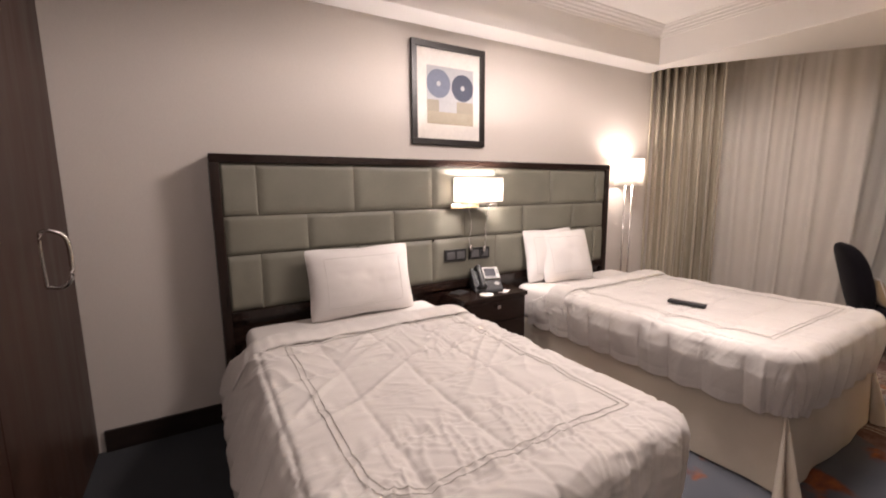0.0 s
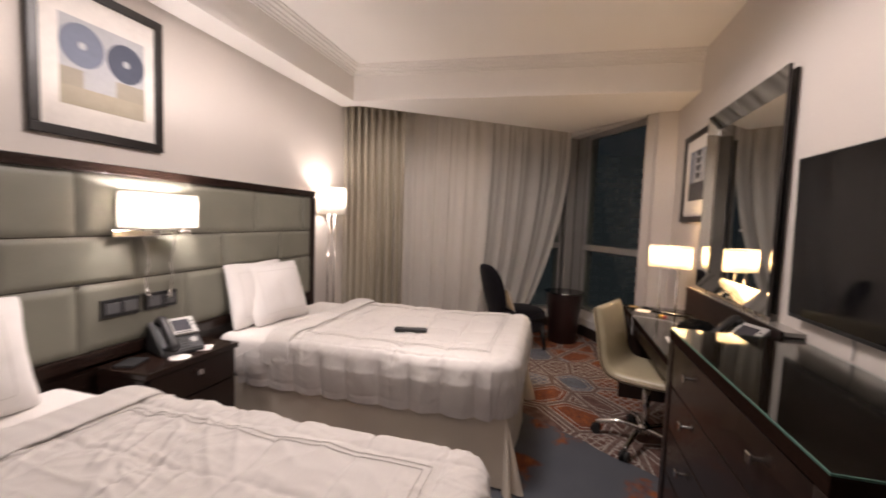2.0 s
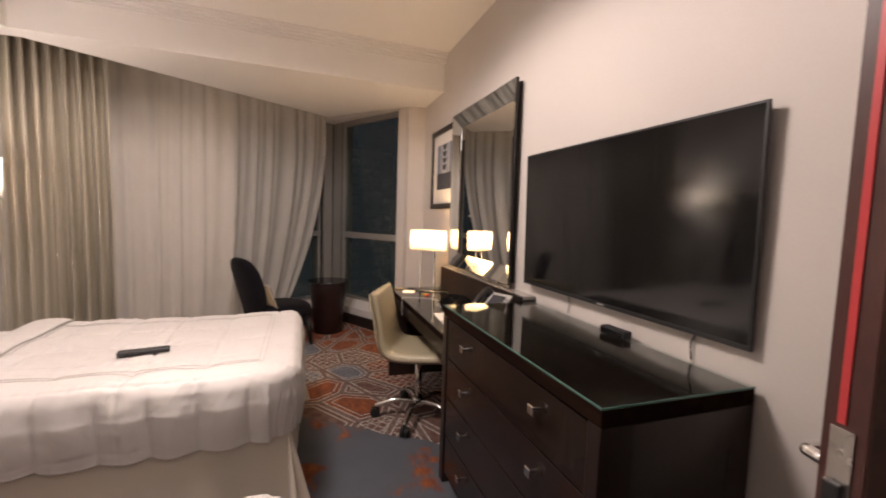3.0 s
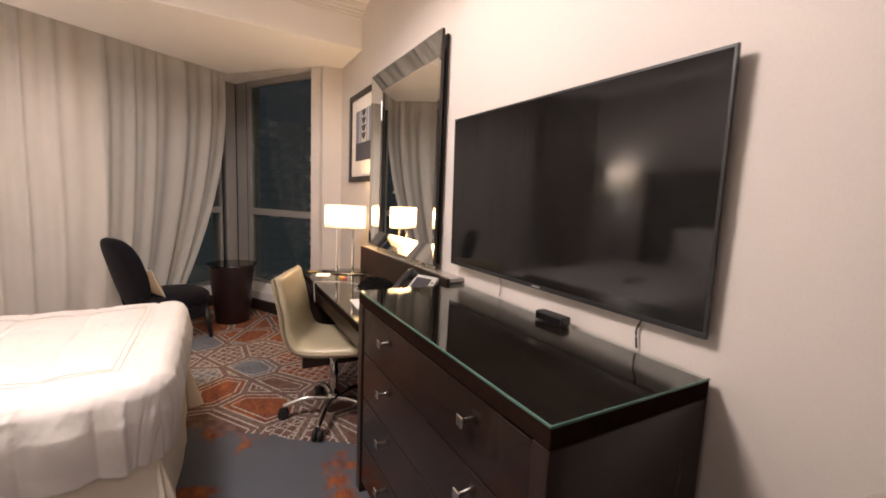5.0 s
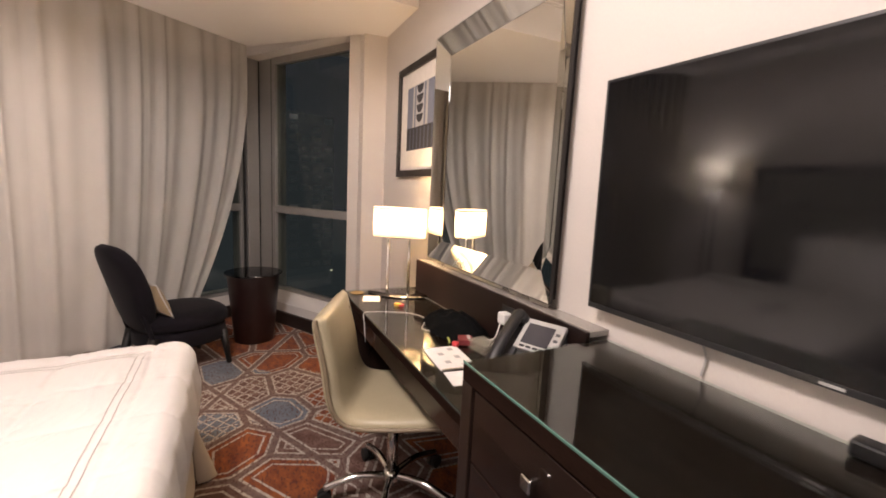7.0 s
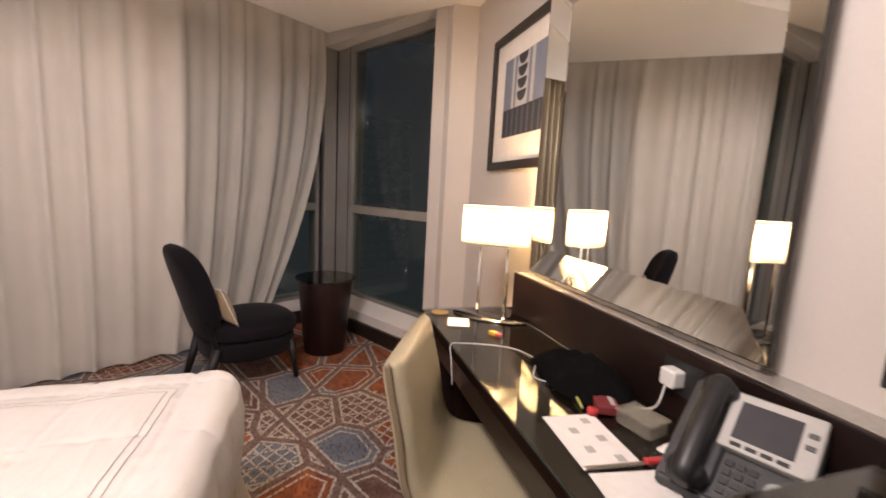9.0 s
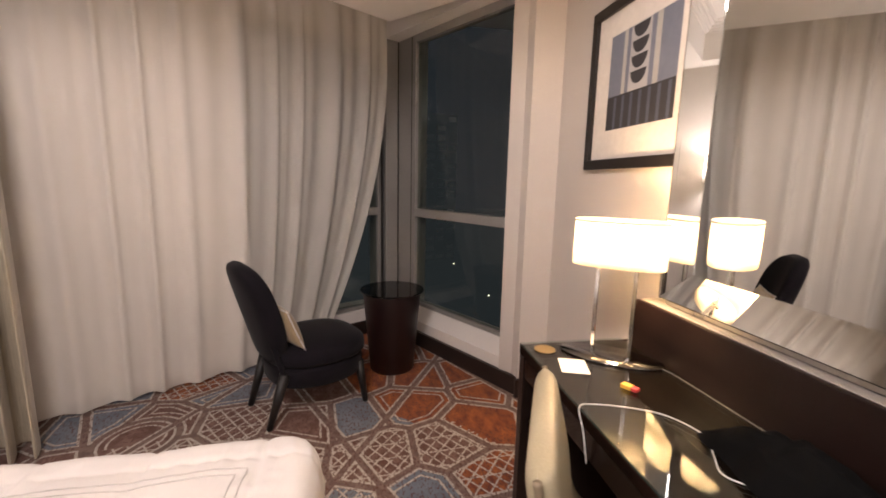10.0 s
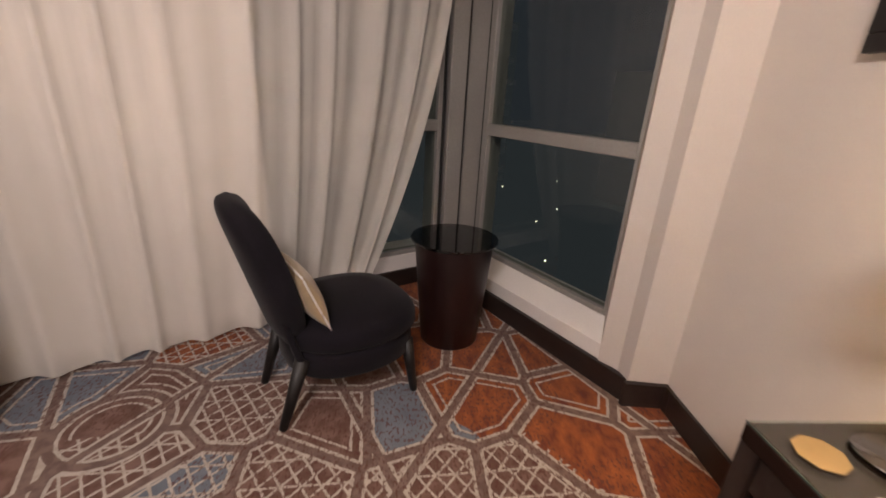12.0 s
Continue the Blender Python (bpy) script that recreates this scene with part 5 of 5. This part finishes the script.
# ---- office chair ----
def office_chair(place, turn):
    ob = thing("office_chair", "cream leather swivel chair on a chrome five-star base", "chair", place, turn)
    w = 0.24
    line = smooth_line([(0, -0.245, 0.445), (0, -0.20, 0.470), (0, -0.05, 0.462), (0, 0.10, 0.460), (0, 0.175, 0.485), (0, 0.215, 0.56), (0, 0.235, 0.68), (0, 0.262, 0.80), (0, 0.275, 0.865)], 7)

    def shell(off, inset=0.0):
        def f(u, v):
            i = v * (len(line) - 1)
            k = min(int(i), len(line) - 2)
            p = line[k].lerp(line[k + 1], i - k)
            d = (line[k + 1] - line[k]).normalized()
            n = Vector((0, -d.z, d.y)) if d.y or d.z else Vector((0, 0, 1))
            a = u * 2 - 1
            ends = max(0.0, 1 - (2 * abs(v - 0.5)) ** 16)
            full = max(0.0, 1 - abs(a) ** 10) ** 0.5 * ends ** 0.5
            narrow = w * (1 - 0.06 * max(0.0, v - 0.6) / 0.4) - inset
            return Vector((a * narrow, 0, 0)) + p + n * off * full
        return f

    cushion = grid(22, 56, shell(0.034))
    grid(22, 56, shell(-0.030), cushion)
    bmesh.ops.remove_doubles(cushion, verts=cushion.verts, dist=0.0008)
    part("seat_shell", cushion, CREAM, ob, "cream leather seat and back in one curve", True)
    for s in (-1, 1):
        rim = [Vector((s * (w * (1 - 0.06 * max(0.0, k / (len(line) - 1) - 0.6) / 0.4) + 0.002), 0, 0)) + p for k, p in enumerate(line)]
        part("side_piping", sweep(rim, 0.0085, 8), TANEDGE, ob, "tan leather edge seam", True)
    part("mechanism", box(-0.07, 0.07, -0.09, 0.10, 0.405, 0.44, 0.008), BLACK, ob, "black tilt mechanism")
    part("gas_lift", rod((0, 0, 0.10), (0, 0, 0.41), 0.024), CHROME, ob, "chrome gas lift", True)
    part("hub", rod((0, 0, 0.075), (0, 0, 0.13), 0.04, 24, 0.034), CHROME, ob, "chrome hub", True)
    part("lever", rod((0.05, 0, 0.42), (0.19, -0.03, 0.415), 0.006), BLACK, ob)
    for k in range(5):
        a = 2 * math.pi * k / 5 + 1.78
        c, s = math.cos(a), math.sin(a)
        arm = sweep(smooth_line([(0.03 * c, 0.03 * s, 0.105), (0.15 * c, 0.15 * s, 0.112), (0.285 * c, 0.285 * s, 0.072)]), 0.016, 10)
        p = part("arm", arm, CHROME, ob, "polished chrome foot arm", True)
        cas = bmesh.new()
        for side in (-0.014, 0.014):
            ox, oy = -s * side, c * side
            rod((0.285 * c + ox * 0.4, 0.285 * s + oy * 0.4, 0.03), (0.285 * c + ox * 1.7, 0.285 * s + oy * 1.7, 0.03), 0.03, 20, bm=cas)
        part("castor", cas, RUBBER, p, "black twin castor")
    return ob


office_chair((3.178, 0.170, 0), -25)


# ---- armchair ----
def armchair(place, turn):
    """A low slipper chair: faces -y before the turn."""
    ob = thing("slipper_chair", "dark charcoal velvet slipper chair with an oval back", "armchair", place, turn)

    def puck(rx, ry, z0, z1, crown_h, seg=48):
        prof = [(0.0, z0), (0.94, z0), (1.0, z0 + 0.02), (1.0, z1 - 0.03), (0.975, z1 - 0.008), (0.9, z1 + crown_h * 0.35), (0.6, z1 + crown_h * 0.85), (0, z1 + crown_h)]
        bm = lathe(prof, seg)
        for v in bm.verts:
            r = math.hypot(v.co.x, v.co.y)
            if r > 1e-5:
                a = math.atan2(v.co.y, v.co.x)
                k = (abs(math.cos(a)) ** 2.6 + abs(math.sin(a)) ** 2.6) ** (-1 / 2.6)
                v.co.x, v.co.y = rx * r * k * math.cos(a) * (1 - 0.09 * max(0, math.sin(a))), ry * r * k * math.sin(a)
        return bm

    part("seat", puck(0.285, 0.29, 0.33, 0.415, 0.035), NAVY, ob, "padded round-fronted seat", True)
    part("seat_rail", puck(0.268, 0.275, 0.205, 0.33, 0.0), NAVY, ob, "upholstered seat rail", True)

    def back(side):
        def f(u, v):
            a, r = u * 2 * math.pi, v
            k = (abs(math.cos(a)) ** 3.0 + abs(math.sin(a)) ** 3.0) ** (-1 / 3.0)
            x, zz = 0.22 * r * k * math.cos(a), 0.29 * r * k * math.sin(a)
            x *= 1 - 0.14 * max(0, -zz / 0.29)
            curve = 0.045 * (x / 0.225) ** 2
            pad = 0.056 * max(0.0, 1 - r ** 10) ** 0.5
            z = 0.625 + zz
            y = 0.255 + (z - 0.36) * 0.27 - curve + side * pad
            return Vector((x, y, z))
        return f

    bm = grid(72, 26, back(-1))
    grid(72, 26, back(1), bm)
    bmesh.ops.remove_doubles(bm, verts=bm.verts, dist=0.001)
    part("backrest", bm, NAVY, ob, "padded oval backrest", True)
    for sx in (-1, 1):
        part("leg", rod((sx * 0.17, 0.235, 0.30), (sx * 0.165, 0.33, 0.0), 0.031, 12, 0.017), BLACKWOOD, ob, "dark tapered splayed leg", True)
        part("leg", rod((sx * 0.20, -0.20, 0.27), (sx * 0.215, -0.235, 0.0), 0.029, 12, 0.016), BLACKWOOD, ob, "dark tapered leg", True)
        part("stile", sweep(smooth_line([(sx * 0.175, 0.24, 0.28), (sx * 0.18, 0.262, 0.36), (sx * 0.165, 0.292, 0.48)]), 0.015, 8), NAVY, ob, "", True)
    return ob


AT = 31
armchair((5.00, 1.14, 0), AT)
cu = thing("cushion", "small gold satin cushion leaning on the chair back", "cushion")
cu.matrix_basis = pose(5.00, 1.14, 0, 0, 0, AT) @ pose(-0.05, 0.15, 0.438, -22, 0, 3)


def cushion_skin(side):
    def f(u, v):
        a, b = u * 2 - 1, v * 2 - 1
        full = max((1 - abs(a) ** 2.6) * (1 - abs(b) ** 2.6), 0) ** 0.6
        return Vector((a * 0.18 * (1 - 0.07 * (1 - b * b)), side * 0.05 * full, 0.12 + b * 0.125 * (1 - 0.07 * (1 - a * a))))
    return f


bm = grid(20, 16, cushion_skin(1))
grid(20, 16, cushion_skin(-1), bm)
bmesh.ops.remove_doubles(bm, verts=bm.verts, dist=0.001)
part("cover", bm, GOLD, cu, "", True)
ring = [(k / 20, 0) for k in range(20)] + [(1, k / 16) for k in range(16)] + [(1 - k / 20, 1) for k in range(20)] + [(0, 1 - k / 16) for k in range(16)]
part("piping", sweep([cushion_skin(1)(u, v) for u, v in ring], 0.004, 6, None, True), PAPER, cu, "pale piping", True)

# ---- drum table ----
dt = thing("drum_table", "dark wine tapered drum table with smoked glass top", "side table", (5.40, 0.64, 0))
part("body", lathe([(0, 0), (0.155, 0), (0.158, 0.006), (0.205, 0.565), (0.203, 0.575), (0, 0.575)], 56), WINE, dt, "", True)
part("glass_top", lathe([(0, 0.577), (0.226, 0.577), (0.228, 0.582), (0.226, 0.589), (0, 0.589)], 56), SMOKEGLASS, dt, "round smoked glass top")

# ---- waste bin by the desk ----
wb = thing("waste_bin", "round dark red waste bin under the desk", "waste bin", (2.68, 0.06, 0))
part("bucket", drum(0.10, 0.10, 0.0, 0.26, 2.0, 0.004), WINE, wb, "", True)
part("bucket_floor", lathe([(0, 0.002), (0.097, 0.002), (0.097, 0.008), (0, 0.008)], 32), WINE, wb)
part("rim", lathe([(0.097, 0.26), (0.103, 0.26), (0.103, 0.268), (0.097, 0.268)], 32), CHROME, wb, "steel rim", True)

# ---- wardrobe ----
wd = thing("wardrobe", "built-in brown veneered wardrobe with chrome pull", "wardrobe")
part("body", box(XW - 0.60, XW - 0.024, 0.9, YH - 0.002, 0, ZC - 0.002, 0), WARDROBE, wd)
for y0, y1, hy in ((1.935, YH - 0.006, 2.50), (0.93, 1.929, 2.02 - 0.62)):
    d = part("door", box(XW - 0.023, XW, y0, y1, 0.012, 2.44, 0.002), WARDROBE, wd, "brown veneered door")
    ring = [(XW + 0.005, hy, 1.0), (XW + 0.055, hy, 0.995), (XW + 0.085, hy, 1.03), (XW + 0.09, hy, 1.11), (XW + 0.085, hy, 1.19), (XW + 0.055, hy, 1.222), (XW + 0.005, hy, 1.218), (XW - 0.0, hy, 1.11)]
    part("handle", sweep(smooth_line(ring + [ring[0]], 6), 0.0085, 10), CHROME, d, "chrome loop handle", True)
part("upper_panel", box(XW - 0.023, XW, 0.93, YH - 0.006, 2.444, ZC - 0.002, 0.002), WARDROBE, wd)
setting("wall_wardrobe_side", box(XW - 0.6, XW, -0.45, 0.9, 0, 3.0, 0), WALL, "warm grey papered wall beside the wardrobe", "wall")

# ---- open door ----
hinge, tip = Vector((0.715, -0.45, 0)), Vector((0.853, 0.303, 0))
ang = math.degrees(math.atan2(tip.y - hinge.y, tip.x - hinge.x))
W = (tip - hinge).length
od = thing("open_door", "dark brown veneered door standing open, steel lock plate", "door", (hinge.x, hinge.y, 0), ang)
part("leaf", box(0, W - 0.006, -0.024, 0.024, 0.008, 2.06, 0.001), DOORWOOD, od, "dark veneered door leaf")
part("edge", box(W - 0.0055, W, -0.024, 0.024, 0.008, 2.06, 0.001), DOOREDGE, od, "reddish lipped door edge")
part("seal", box(W + 0.0002, W + 0.002, -0.007, 0.002, 1.125, 2.055, 0), RED, od, "bright red smoke seal strip")
pl = part("lock_plate", box(W + 0.0002, W + 0.0025, -0.013, 0.013, 0.80, 1.12, 0.0005), STEEL, od, "brushed steel lock plate")
part("latch", box(W + 0.0026, W + 0.013, -0.009, 0.009, 1.02, 1.055, 0.002), BLACK, pl, "dark latch bolt")
part("slot", box(W + 0.0026, W + 0.0034, -0.005, 0.005, 0.925, 0.965, 0), BLACK, pl, "dark bolt slot")
for z in (0.83, 1.09):
    part("screw", rod((W + 0.0026, 0, z), (W + 0.0036, 0, z), 0.004, 12), CHROME, pl)
for s in (-1,):
    part("lever_handle", sweep(smooth_line([(W - 0.06, s * 0.022, 1.04), (W - 0.06, s * 0.078, 1.04), (W - 0.075, s * 0.088, 1.04), (W - 0.18, s * 0.084, 1.04)]), 0.009, 10), CHROME, od, "chrome lever handle", True)
fr = setting("trim_door_frame", box(-0.08, -0.03, -0.66, -0.44, 0, 2.10, 0.003), DOORWOOD, "dark wooden door frame", "door frame")
setting("trim_door_frame_side", box(0.70, 0.75, -0.66, -0.475, 0, 2.10, 0.003), DOORWOOD, "dark wooden door frame", "door frame")
setting("trim_door_head", box(-0.03, 0.70, -0.66, -0.44, 2.065, 2.10, 0.003), DOORWOOD, "dark wooden door frame head", "door frame")

# ---- added ceiling fill lights, never in view ----
for px, py, watts in FILL_LIGHTS:
    o = thing("ceiling_fill_light", "round recessed ceiling light, added out of view as fill", "ceiling light", (px, py, ZC), group="ceiling lights")
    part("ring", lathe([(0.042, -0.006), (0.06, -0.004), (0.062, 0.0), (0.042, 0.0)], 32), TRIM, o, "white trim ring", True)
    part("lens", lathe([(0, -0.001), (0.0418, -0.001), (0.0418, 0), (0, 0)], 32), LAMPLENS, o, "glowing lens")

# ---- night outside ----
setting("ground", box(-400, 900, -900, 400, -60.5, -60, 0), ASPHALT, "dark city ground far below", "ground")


def tower(place, turn, w, d, h, floors, cols, label):
    ob = thing("tower_block", label, "building", place, turn, "far towers")
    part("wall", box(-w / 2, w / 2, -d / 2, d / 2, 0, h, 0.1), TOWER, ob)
    cw, fh = w / cols, h / floors
    for r in range(floors):
        for c in range(cols):
            if random.random() < 0.4:
                continue
            x0, z0 = -w / 2 + c * cw + cw * 0.15, r * fh + fh * 0.25
            part("window", box(x0, x0 + cw * 0.7, -d / 2 - 0.08, -d / 2 - 0.02, z0, z0 + fh * 0.5, 0), DIMWINDOW, ob)
    return ob


tower((330, -30, -60), -75, 60, 40, 110, 16, 7, "dark office tower at night with dim windows")
tower((270, -150, -60), -60, 50, 40, 80, 12, 6, "dark apartment tower at night with dim windows")
for x, y in ((212, -62), (156, -51), (240, -82), (300, -60), (330, -110), (260, -20)):
    bm = bmesh.new()
    bmesh.ops.create_icosphere(bm, subdivisions=2, radius=0.32)
    solo("street_light", bm, CITYLIGHT, "far greenish city light at night", "street light", "city lights", True, (x, y, -59.5))
